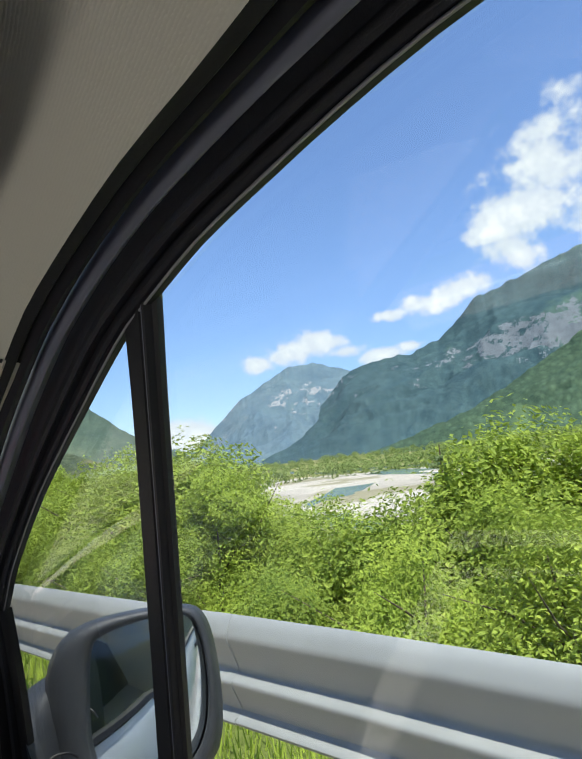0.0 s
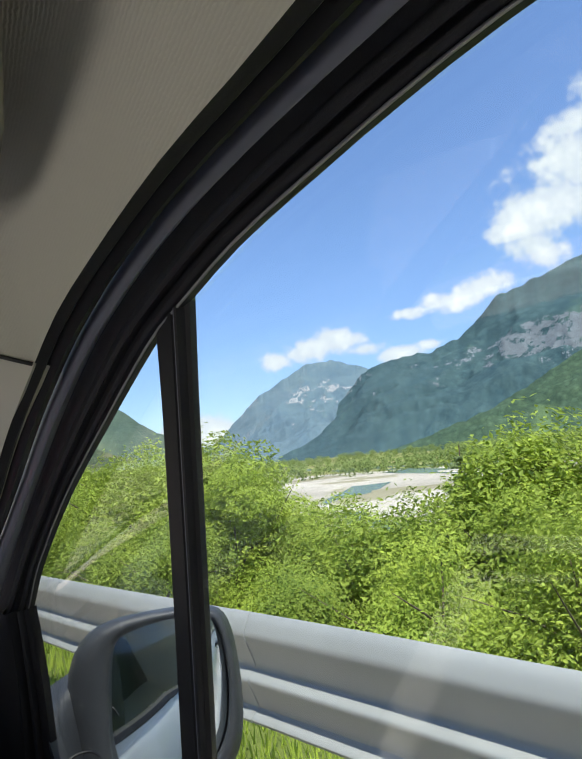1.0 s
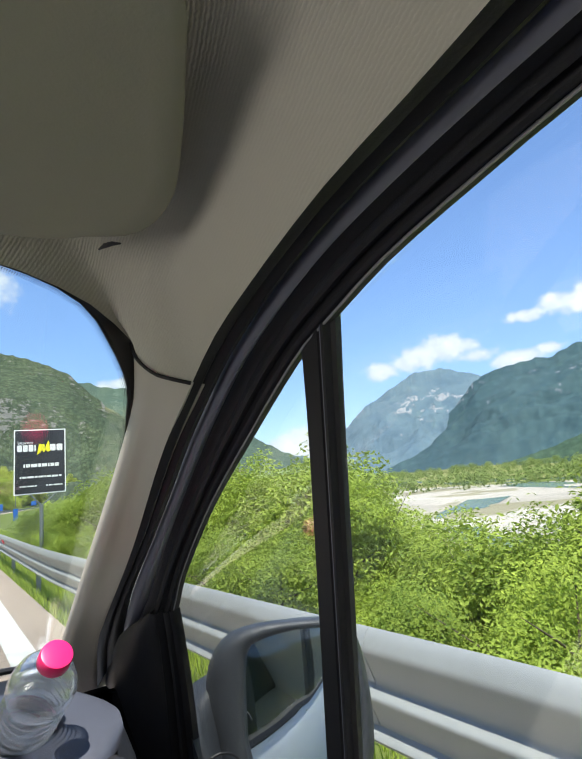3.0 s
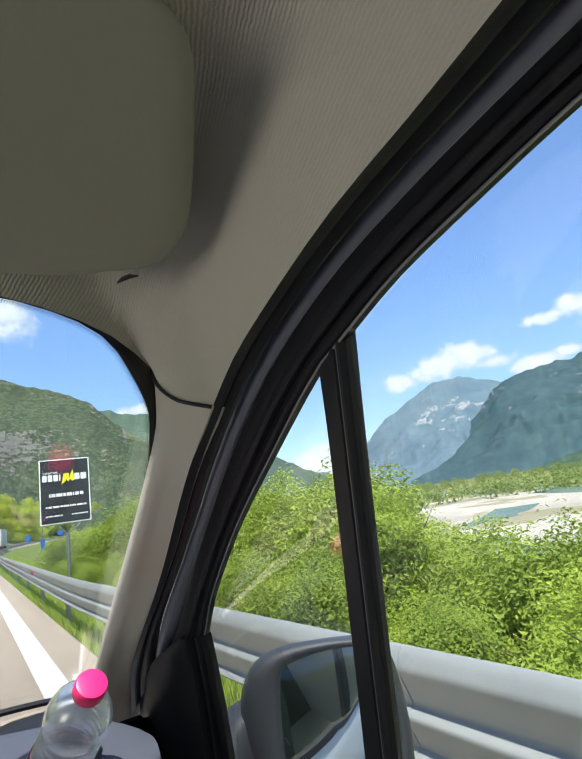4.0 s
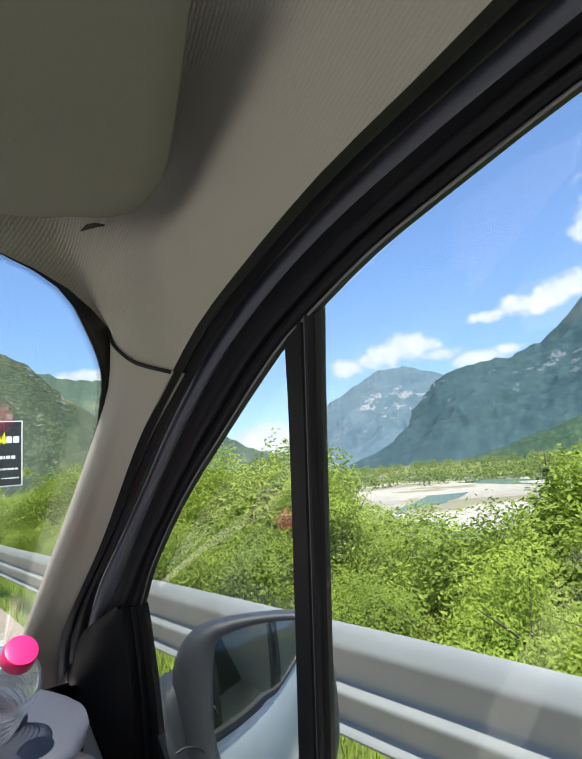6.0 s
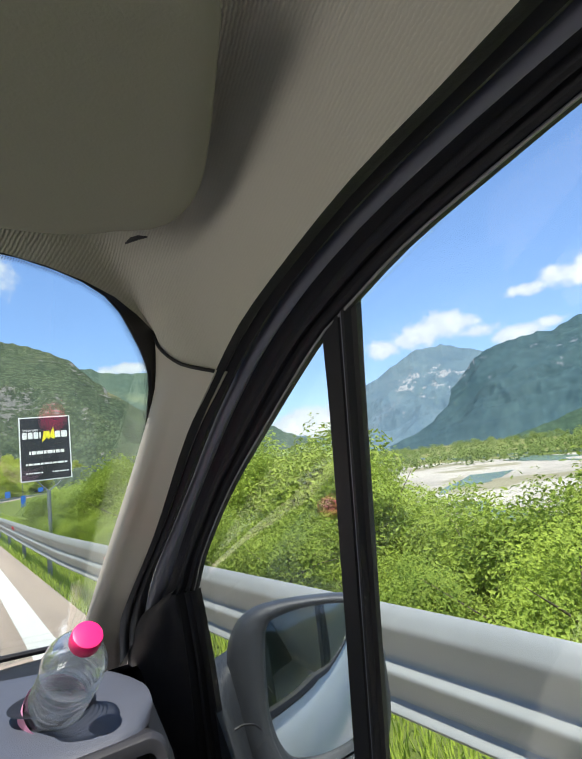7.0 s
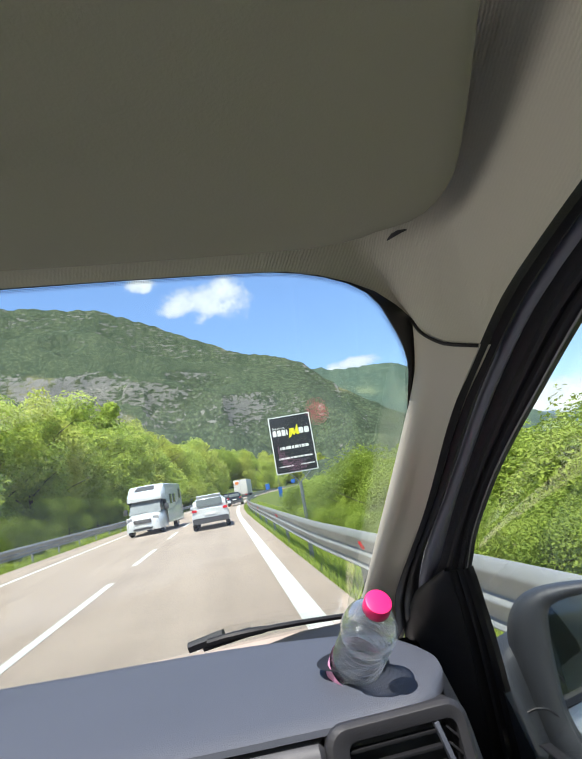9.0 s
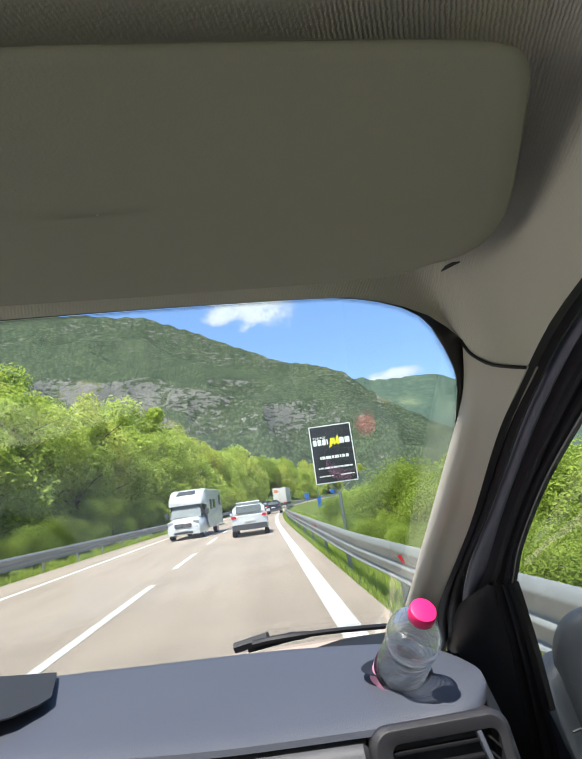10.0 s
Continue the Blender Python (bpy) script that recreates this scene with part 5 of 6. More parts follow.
# ---- plants ----
def leaf_cloud(name, lobes, count, size, seed, flat=0.0, thin=0.55):
    """Many small folded leaves on and in a set of lobes (x, y, z, radius, height scale)."""
    rs = np.random.RandomState(seed)
    w_ = np.array([l[3] ** 2 for l in lobes])
    pick = rs.choice(len(lobes), count, p=w_ / w_.sum())
    L = np.array(lobes)[pick]
    d = rs.normal(size=(count, 3))
    d /= np.linalg.norm(d, axis=1)[:, None]
    lump = 1 + 0.22 * np.sin(d[:, 0] * 5 + L[:, 0] * 7) * np.cos(d[:, 2] * 6 + L[:, 1] * 5)
    rad = L[:, 3] * (1 - thin * rs.rand(count) ** 2.2) * lump
    c = L[:, :3] + d * rad[:, None] * np.stack([np.ones(count), np.ones(count), L[:, 4]], 1)
    nrm = d * 0.6 + rs.normal(size=(count, 3)) * 0.55 + np.array([-0.22, -0.40, 0.72])
    nrm /= np.linalg.norm(nrm, axis=1)[:, None]
    t = np.cross(nrm, rs.normal(size=(count, 3)))
    t /= np.linalg.norm(t, axis=1)[:, None]
    b = np.cross(nrm, t)
    s = size * (0.6 + 0.8 * rs.rand(count))[:, None]
    v = np.stack([c - t * s, c - b * s * 0.45 + nrm * s * 0.12, c + t * s, c + b * s * 0.45 + nrm * s * 0.12], 1).reshape(-1, 3)
    idx = np.arange(count) * 4
    f = np.concatenate([np.stack([idx, idx + 1, idx + 2], 1), np.stack([idx, idx + 2, idx + 3], 1)])
    me = bpy.data.meshes.new(name)
    me.from_pydata(v.tolist(), [], f.tolist())
    return me


def branches(height, spread, n, seed, r=0.05, stem=0.35):
    """A tapered trunk with limbs, in one mesh."""
    rs = random.Random(seed)
    bms = [tube([(0, 0, -0.4), (0.03 * height * rs.uniform(-1, 1), 0.02 * height, height * 0.4), (0.05 * height * rs.uniform(-1, 1), 0, height * 0.85)], [r * 1.3, r * 0.8, r * 0.15], 7)]
    for k in range(n):
        a = 2 * math.pi * (k + rs.random()) / n
        z0 = height * rs.uniform(stem * 0.4, 0.6)
        e = spread * rs.uniform(0.55, 0.95)
        bms.append(tube([(0, 0, z0), (e * 0.45 * math.cos(a), e * 0.45 * math.sin(a), z0 + height * 0.12), (e * math.cos(a), e * math.sin(a), z0 + height * rs.uniform(0.15, 0.35))], [r * 0.5, r * 0.32, r * 0.06], 5))
    return join(*bms)


def plant(name, label, category, group, height, spread, lobes_n, leaves, size, mat, seed, stem=0.35, thin=0.55, r=0.05):
    rs = random.Random(seed)
    root = thing(name, label, category, group=group)
    lobes = []
    for k in range(lobes_n):
        a, q = rs.uniform(0, 6.28), math.sqrt(rs.random())
        z = height * rs.uniform(stem, 0.86)
        rad = spread * rs.uniform(0.30, 0.52) * (1.15 - 0.5 * (z / height))
        lobes.append((math.cos(a) * q * spread * 0.62 * (1.25 - 0.8 * z / height), math.sin(a) * q * spread * 0.62 * (1.25 - 0.8 * z / height), z, rad, rs.uniform(0.7, 1.1)))
    lobes.append((0, 0, height * 0.86, spread * 0.26, 1.3))
    part("trunk", branches(height, spread, 7, seed, r, stem), M_BARK, root)
    me = leaf_cloud("crown", lobes, leaves, size, seed, thin=thin)
    me.materials.append(mat)
    c = new("crown", me)
    c.parent = root
    return root


def conifer(name, label, group, height, leaves, seed, mat):
    rs = random.Random(seed)
    root = thing(name, label, "tree", group=group)
    part("trunk", tube([(0, 0, -0.5), (0, 0, height * 0.5), (0.02, 0, height)], [0.09, 0.05, 0.01], 7), M_BARK, root)
    lobes = []
    z = 0.10 * height
    while z < 0.97 * height:
        for j in range(rs.choice([3, 4, 5])):
            a = rs.uniform(0, 6.28)
            reach = (0.27 * height * (1 - z / height) ** 0.9 + 0.05) * rs.uniform(0.5, 1.15)
            lift = rs.uniform(-0.15, 0.25)
            for q in (0.2, 0.4, 0.6, 0.8, 1.0):
                lobes.append((math.cos(a) * reach * q, math.sin(a) * reach * q, z + lift * reach * q + rs.uniform(-0.02, 0.02), 0.035 + 0.085 * reach * (1.15 - 0.8 * q), 0.5))
        z += 0.13 * rs.uniform(0.7, 1.6)
    me = leaf_cloud("crown", lobes, leaves, 0.038, seed, thin=0.8)
    me.materials.append(mat)
    c = new("crown", me)
    c.parent = root
    return root


rnd = random.Random(11)
BUSH = "roadside bushes"
kinds = [
    plant("bush", "leafy green roadside bush on the bank", "bush", BUSH, 3.4, 1.9, 12, 18900, 0.037, M_LEAF, 1, 0.22),
    plant("bush", "yellow-green feathery bush on the bank", "bush", BUSH, 3.0, 1.7, 11, 19950, 0.033, M_LEAF2, 2, 0.2),
    plant("bush", "dense dark green shrub behind the rail", "bush", BUSH, 2.7, 2.0, 13, 18900, 0.039, M_LEAF, 3, 0.18),
    plant("bush", "tall light green sapling clump", "bush", BUSH, 4.2, 1.3, 10, 17850, 0.034, M_LEAF2, 4, 0.25),
    plant("bush", "broad leafy shrub with gaps", "bush", BUSH, 3.2, 2.2, 12, 17850, 0.041, M_LEAF, 5, 0.2, 0.75),
]
firs = conifer("spruce", "young thin spruce with gaps between boughs", "spruces", 5.0, 30000, 8, M_NEEDLE)


def put(ob, x, y, top=None, height=None, s=1.0):
    """Stand a copy on the ground; top: the height its crown reaches."""
    z = ground_z(x, y)
    if top is not None:
        s = max(0.35, (top - z) / height)
    o = copy_thing(ob, Matrix.LocRotScale((x, y, z - 0.05), Euler((rnd.uniform(-0.05, 0.05), rnd.uniform(-0.05, 0.05), rnd.uniform(0, 6.28))), None))
    o.scale = (s * rnd.uniform(0.9, 1.1),) * 2 + (s,)
    return o


hts = [3.4, 3.0, 2.7, 4.2, 3.2]
def skyline(x, y, low):
    """The height that bushes at a place reach: tall ahead, lower where the river bed shows over them."""
    az = math.degrees(math.atan2(x, y))
    if az < 36:
        el = rnd.uniform(-2.0, 0.9)
    elif az < 62:
        el = rnd.uniform(-7.5, -2.6)
    else:
        el = rnd.uniform(-4.6, -0.6)
    return 1.45 + math.hypot(x, y) * math.tan(radians(el - low))


# first row close behind the rail, then two taller, looser rows down the bank
for k in range(40):
    y = -8 + 1.05 * k + rnd.uniform(-0.3, 0.3)
    j = rnd.choice([0, 1, 2, 2, 4])
    x = 4.5 + rnd.uniform(-0.5, 0.7)
    put(kinds[j], x, y, max(0.15, min(skyline(x, y, 4.5), 1.2)), hts[j])
for k in range(40):
    y = -7 + 1.6 * k + rnd.uniform(-0.6, 0.6)
    j = rnd.randrange(5)
    x = 6.8 + rnd.uniform(-0.8, 1.0)
    put(kinds[j], x, y, min(skyline(x, y, 0.6), 2.0), hts[j])
for k in range(34):
    y = -9 + 1.6 * k + rnd.uniform(-0.6, 0.6)
    j = rnd.randrange(5)
    x = 9.6 + rnd.uniform(-1.0, 1.2)
    put(kinds[j], x, y, min(skyline(x, y, 0.0), 2.2), hts[j])
for x, y, top, j in ((8.2, 10.6, 2.3, 0), (6.4, 8.0, 1.75, 3), (8.6, 14.5, 2.3, 1), (7.8, 18.5, 2.6, 3), (9.0, 24, 2.6, 0), (7.0, 13.0, 1.9, 4),
                     (8.5, 31, 2.6, 2), (10, 38, 3.0, 0), (12, 47, 3.0, 3), (14, 60, 2.6, 1), (17, 75, 2.8, 0), (21, 92, 3.2, 4), (9.5, 52, 1.6, 1), (11, 66, 1.5, 2), (8.0, 42, 1.4, 1), (6.5, 34, 1.2, 1), (5.8, 46, 1.0, 4), (7.5, 58, 1.0, 0)):
    put(kinds[j], x + road_x(y), y, top, hts[j])
# young trees that stand out of the scrub
for az, r, el, j in ((38.5, 12.0, 2.2, 0), (41.0, 10.5, 0.6, 3), (30.5, 13.5, 1.8, 3), (26.0, 16.0, 2.0, 0), (65.5, 8.6, 0.4, 3), (69.5, 9.0, 1.6, 3), (72.5, 9.4, 2.0, 0), (76.5, 8.8, 1.0, 3), (81.0, 9.0, 1.4, 1)):
    x, y = r * math.sin(radians(az)), r * math.cos(radians(az))
    put(kinds[j], x, y, 1.45 + r * math.tan(radians(el)), hts[j])
put(firs, 8.3, 4.4, 1.45, 5.0)
blossom = plant("blossom_bush", "elder bush in white blossom beyond the rail", "bush", "", 2.6, 1.8, 10, 3600, 0.10, M_BLOSSOM, 21, 0.35)
blossom.matrix_world = Matrix.LocRotScale((10.2, 41, ground_z(10.2, 41) + 0.2), None, (1.25, 1.25, 1.35))
for o, x, y in zip(kinds + [firs], (15, 17, 19, 21, 23, 25), (70, 66, 78, 84, 90, 98)):
    o.location = (x, y, ground_z(x, y) - 0.05)

# left wood on the rising slope
WOOD = "trees of the wood beside the road"
wood = [
    plant("tree", "broadleaf tree at the edge of the wood", "tree", WOOD, 10.0, 4.2, 20, 17000, 0.165, M_LEAF3, 31, 0.12, 0.4, 0.16),
    plant("tree", "yellow-green broadleaf tree in the wood", "tree", WOOD, 11.0, 4.0, 20, 17000, 0.165, foliage("maple_leaves", (0.26, 0.33, 0.06), (0.70, 0.72, 0.17), 0.35), 32, 0.14, 0.4, 0.16),
    plant("tree", "dark leafy tree in the wood", "tree", WOOD, 9.0, 4.6, 20, 17000, 0.17, M_LEAF3, 33, 0.1, 0.4, 0.16),
]
poplar = plant("tree", "tall slender pale green poplar", "tree", "", 15.0, 3.0, 16, 8000, 0.25, M_LEAF2, 34, 0.15, 0.5, 0.15)
poplar.matrix_world = Matrix.LocRotScale((-16.0, 84, ground_z(-16.0, 84) - 0.1), None, (1.0, 1.0, 1.22))
wh = [10.0, 11.0, 9.0]
for k in range(44):
    y = 3 + 3.9 * k + rnd.uniform(-1, 1)
    j = rnd.randrange(3)
    x = -14.0 + rnd.uniform(-1.5, 1.2) - 0.8 * ease(y, 8, 30)
    grow = 0.82 + 0.50 * ease(y, 20, 90)
    o = put(wood[j], x + road_x(y), y, s=grow * rnd.uniform(0.85, 1.1))
for k in range(26):
    y = 10 + 7.5 * k + rnd.uniform(-2, 2)
    j = rnd.randrange(3)
    put(wood[j], -21.0 + rnd.uniform(-3, 3) + road_x(y), y, s=(0.85 + 0.65 * ease(y, 15, 90)) * rnd.uniform(0.9, 1.25))
for k in range(22):
    y = 45 + 9 * k + rnd.uniform(-2, 2)
    put(wood[rnd.randrange(3)], -30.0 + rnd.uniform(-4, 4) + road_x(y), y, s=rnd.uniform(1.2, 1.6))
for k in range(26):
    y = 4 + 3.4 * k
    put(kinds[rnd.choice([0, 2, 4])], -11.8 + rnd.uniform(-0.5, 0.5) + road_x(y), y, s=rnd.uniform(0.6, 0.95))
for o, x, y in zip(wood, (-24, -27, -30), (60, 72, 84)):
    o.location = (x, y, ground_z(x, y) - 0.1)

for k in range(46):
    y = 235 + 4.2 * k + rnd.uniform(-2, 2)
    put(wood[rnd.randrange(3)], -rnd.uniform(13, 34) + road_x(y), y, s=rnd.uniform(1.3, 1.9))

# dense bushes and trees inside the bend to the right, far ahead
for k in range(26):
    y = 95 + 7 * k + rnd.uniform(-2, 2)
    j = rnd.randrange(3)
    put(wood[j], rnd.uniform(9, 30) + road_x(y), y, s=rnd.uniform(0.45, 0.8))


def far_woods(name, spots, size, label, mat, leaves):
    """Trees too far to count, as one joined mass of leaf clumps."""
    lobes = []
    for x, y, h in spots:
        z = ground_z(x, y)
        for q in (0.35, 0.6, 0.85):
            lobes.append((x + rnd.uniform(-1, 1), y + rnd.uniform(-1, 1), z + h * q, h * (0.75 - 0.45 * q), 0.8))
    me = leaf_cloud(name, lobes, leaves, size, 77, thin=0.3)
    me.materials.append(mat)
    return tagged(new(name, me), label, "trees", kind="stuff")


spots = []
for k in range(760):
    az = rnd.uniform(38, 92)
    r = rnd.uniform(200, 620) if k % 3 else rnd.uniform(150, 230)
    spots.append((r * math.sin(radians(az)), r * math.cos(radians(az)), (rnd.uniform(1.2, 4.0) + (2.0 if az > 62 else 0.0) if r < 380 else rnd.uniform(3, 7))))
far_woods("far_bank_woods", spots, 0.5, "willows and poplars along the far river bank", M_FARLEAF, 90000)
spots = [(r * math.sin(radians(az)), r * math.cos(radians(az)), h) for az, r, h in ((rnd.uniform(16, 40), rnd.uniform(150, 700), rnd.uniform(5, 10)) for k in range(420))]
far_woods("valley_woods", spots, 0.6, "woods on the valley floor ahead", M_FARLEAF, 60000)


# grass tufts along both verges
def grass(name, count, x0, x1, y0, y1, size, seed, label):
    rs = np.random.RandomState(seed)
    y = y0 + (y1 - y0) * rs.rand(count) ** 1.6
    x = x0 + (x1 - x0) * rs.rand(count)
    v, f = [], []
    for a, b in zip(x, y):
        xx = a + road_x(b)
        z = ground_z(xx, b) if (a > 2.3 or a < -10.2) else -0.06
        h, t, l = size * (0.4 + rs.rand()), rs.rand() * 6.28, size * 0.045
        dx, dy = math.cos(t), math.sin(t)
        i = len(v)
        v += [(xx - dx * l, b - dy * l, z), (xx + dx * l, b + dy * l, z), (xx + dy * h * 0.4, b - dx * h * 0.4, z + h)]
        f.append((i, i + 1, i + 2))
    me = bpy.data.meshes.new(name)
    me.from_pydata(v, [], f)
    me.materials.append(M_LEAF2)
    return tagged(new(name, me), label, "grass", kind="stuff")


grass("verge_grass", 60000, 1.38, 3.6, -4, 60, 0.15, 5, "green grass along the right verge under the rail")
grass("left_verge_grass", 16000, -10.4, -8.7, 5, 90, 0.22, 6, "green grass strip along the far verge")
grass("bank_grass", 26000, 3.0, 9.0, -6, 90, 0.35, 7, "tall grass on the bank below the road")


# ---- vehicles ahead ----
def wheel(parent, x, y, r, wd):
    m = Matrix.Translation((x, y, r)) @ Matrix.Rotation(radians(90), 4, "Y")
    ob = part("wheel", lathe([(r * 0.62, -wd / 2), (r * 0.95, -wd / 2), (r, -wd / 2 + 0.03), (r, wd / 2 - 0.03), (r * 0.95, wd / 2), (r * 0.62, wd / 2)], 24, m), M_BLACK, parent, "black tyre")
    part("rim", lathe([(r * 0.62, -wd / 2 + 0.01), (r * 0.55, 0.0), (r * 0.62, wd / 2 - 0.01), (0.06, wd / 2 - 0.03), (0.01, wd / 2 - 0.02)], 18, m), M_CHROME, ob, "grey rim")


def shell(sections):
    """A car body from side profile sections: (y, bottom, top, half width low, half width high)."""
    rows = []
    for y, z0, z1, a, b in sections:
        pts = [(-a, z0), (-a * 1.0, z0 + (z1 - z0) * 0.35), (-a * 0.99, z0 + (z1 - z0) * 0.62), (-b, z1 - 0.08), (-b * 0.85, z1 - 0.01), (0, z1 + 0.015), (b * 0.85, z1 - 0.01), (b, z1 - 0.08), (a * 0.99, z0 + (z1 - z0) * 0.62), (a, z0 + (z1 - z0) * 0.35), (a, z0)]
        rows.append([Vector((x, y, z)) for x, z in pts])
    bm = loft(rows)
    bm.verts.ensure_lookup_table()
    m = len(rows[0])
    bm.faces.new(bm.verts[:m])
    bm.faces.new(bm.verts[-m:])
    return bm


M_CARGLASS = plain("dark_car_glass", (0.03, 0.04, 0.045), 0.08, vary=0.1, spec=0.8)
M_REARGLASS = plain("grey_rear_glass", (0.10, 0.115, 0.12), 0.6, vary=0.3, scale=3.0, spec=0.1)
M_TAIL = plain("red_lamp_lens", (0.55, 0.02, 0.03), 0.2, vary=0.1)
M_LAMP = plain("clear_lamp_lens", (0.75, 0.77, 0.80), 0.12, vary=0.1)
M_PLATE = plain("number_plate_white", (0.75, 0.75, 0.72), 0.5, vary=0.05)
M_GREYP = plain("grey_bumper_plastic", (0.06, 0.06, 0.065), 0.6)
M_DARKCAR = plain("dark_blue_car_paint", (0.03, 0.04, 0.06), 0.25, vary=0.05, coat=0.6)
M_REDP = plain("red_car_paint", (0.55, 0.015, 0.025), 0.25, vary=0.05, coat=0.6)
M_CANVAS = plain("truck_canvas", (0.62, 0.60, 0.57), 0.7, vary=0.08, scale=1.5)
M_ORANGE = plain("orange_print", (0.75, 0.22, 0.06), 0.6)
M_BARS = plain("grey_print", (0.25, 0.25, 0.27), 0.6)
M_GREYPAINT = plain("dark_print", (0.05, 0.05, 0.055), 0.5)


def flat(name, x0, x1, z0, z1, y, mat, parent, r=0.03, tilt=0.0, label="", depth=0.02):
    """A plate facing along y, its middle at y, leaning by tilt."""
    m = Matrix.Translation(((x0 + x1) / 2, y, (z0 + z1) / 2)) @ Matrix.Rotation(radians(90 + tilt), 4, "X")
    return part(name, prism(rounded(x1 - x0, z1 - z0, r), m @ Matrix.Translation((0, 0, -depth / 2)), depth), mat, parent, label, smooth=False)


def hatchback(name, label, m, paint):
    """A tall hatchback seen from behind; its rear is at y = 0."""
    car = thing(name, label, "car", m)
    part("body", shell([(0.0, 0.35, 0.98, 0.80, 0.76), (0.06, 0.30, 1.02, 0.88, 0.80), (0.5, 0.28, 1.05, 0.91, 0.80), (3.2, 0.28, 0.98, 0.91, 0.80), (4.1, 0.30, 0.85, 0.86, 0.70), (4.3, 0.36, 0.72, 0.72, 0.60)]), paint, car)
    part("cabin", shell([(0.10, 0.95, 1.22, 0.79, 0.70), (0.32, 0.95, 1.54, 0.80, 0.60), (0.9, 0.95, 1.60, 0.81, 0.60), (2.0, 0.95, 1.58, 0.81, 0.58), (3.0, 0.95, 1.02, 0.78, 0.70)]), paint, car)
    flat("rear_window", -0.62, 0.62, 1.08, 1.47, 0.125, M_REARGLASS, car, 0.08, -34, "dark rear window")
    flat("rear_bumper", -0.86, 0.86, 0.32, 0.58, -0.01, M_GREYP, car, 0.06, 0, "grey plastic bumper", 0.08)
    for s in (-1, 1):
        flat("tail_lamp", s * 0.74 - 0.12, s * 0.74 + 0.12, 0.88, 1.0, -0.01, M_TAIL, car, 0.04, -4, "red tail lamp", 0.05)
        part("side_glass", sheet(bm_from([(s * 0.815, 0.45, 1.06), (s * 0.70, 0.62, 1.46), (s * 0.70, 2.0, 1.46), (s * 0.815, 2.75, 1.06)], [(0, 1, 2, 3)]), 0.02), M_CARGLASS, car, smooth=False)
        part("wing_mirror", box_bm((s * 0.98 - 0.09, 2.5, 1.0), (s * 0.98 + 0.09, 2.62, 1.14)), paint, car, bevel=0.03)
        for y in (0.75, 3.45):
            wheel(car, s * 0.80, y, 0.33, 0.22)
    flat("number_plate", -0.26, 0.26, 0.70, 0.80, -0.02, M_PLATE, car, 0.01, 0, "number plate", 0.03)
    flat("roof_spoiler", -0.58, 0.58, 1.53, 1.60, 0.28, paint, car, 0.02, -60, depth=0.12)
    return car


white_car = hatchback("car", "white hatchback driving ahead in the same lane", pose(-0.75, 26.0, 0.0), M_WHITE)
dark_car = hatchback("car", "dark hatchback further ahead in the same lane", pose(1.2, 66.0, 0.0, 0, 0, -5), M_DARKCAR)
far_car = copy_thing(dark_car, pose(0.5, 80.0, 0.0, 0, 0, -6))
far_car["label"] = "dark car partly hidden behind the white one"

# lorry
lorry = thing("lorry", "lorry with pale canvas sides seen from behind", "lorry", pose(3.4, 104, 0.0, 0, 0, -7))
part("cargo_box", box_bm((-1.27, 0, 1.15), (1.27, 13, 3.95)), M_CANVAS, lorry, bevel=0.03)
flat("orange_mark", -1.0, -0.25, 3.05, 3.60, -0.02, M_ORANGE, lorry, 0.2, 0, "round orange mark on the rear door", 0.02)
part("door_gap", box_bm((-0.02, -0.03, 1.2), (0.02, -0.005, 3.9)), M_BARS, lorry, smooth=False)
part("underrun_bar", box_bm((-1.2, -0.05, 0.5), (1.2, 0.05, 0.85)), M_GREYP, lorry, bevel=0.02)
for s in (-1, 1):
    flat("tail_lamp", s * 0.95 - 0.2, s * 0.95 + 0.2, 0.88, 1.05, -0.04, M_TAIL, lorry, 0.02)
    for y in (2.0, 3.3, 4.6, 11.5):
        wheel(lorry, s * 1.02, y, 0.5, 0.35)
part("cab", box_bm((-1.2, 13.3, 0.6), (1.2, 15.4, 3.4)), M_WHITE, lorry, bevel=0.15)

# camper coming the other way; its nose is at y = 0 and it points at the viewer
camper = thing("camper_van", "white motorhome coming the other way", "camper van", pose(-4.75, 31.5, 0.0, 0, 0, -6))
part("cab_body", shell([(0.0, 0.30, 0.82, 0.80, 0.70), (0.10, 0.28, 0.98, 0.96, 0.84), (0.45, 0.28, 1.14, 1.02, 0.88), (0.95, 0.28, 1.28, 1.03, 0.92), (2.0, 0.28, 1.4, 1.03, 0.95)]), M_WHITE, camper)
part("living_box", shell([(0.92, 1.95, 2.26, 1.00, 0.90), (1.10, 1.90, 2.50, 1.08, 0.98), (1.66, 1.85, 2.82, 1.12, 1.04), (1.75, 0.45, 2.86, 1.14, 1.08), (6.6, 0.45, 2.86, 1.14, 1.08), (6.75, 0.5, 2.78, 1.12, 1.04)]), M_WHITE, camper, "white living box with overcab")
# the sky's reflection is painted as mottled grey on a matt screen
ws = part("windscreen", sheet(bm_from([(-0.93, 0.72, 1.22), (0.93, 0.72, 1.22), (0.84, 1.18, 1.96), (-0.84, 1.18, 1.96)], [(0, 1, 2, 3)]), 0.02), plain("reflection_grey_glass", (0.27, 0.29, 0.30), 0.7, vary=0.5, scale=1.5, spec=0.05), camper, "matt grey windscreen, sky reflection painted in", smooth=False)
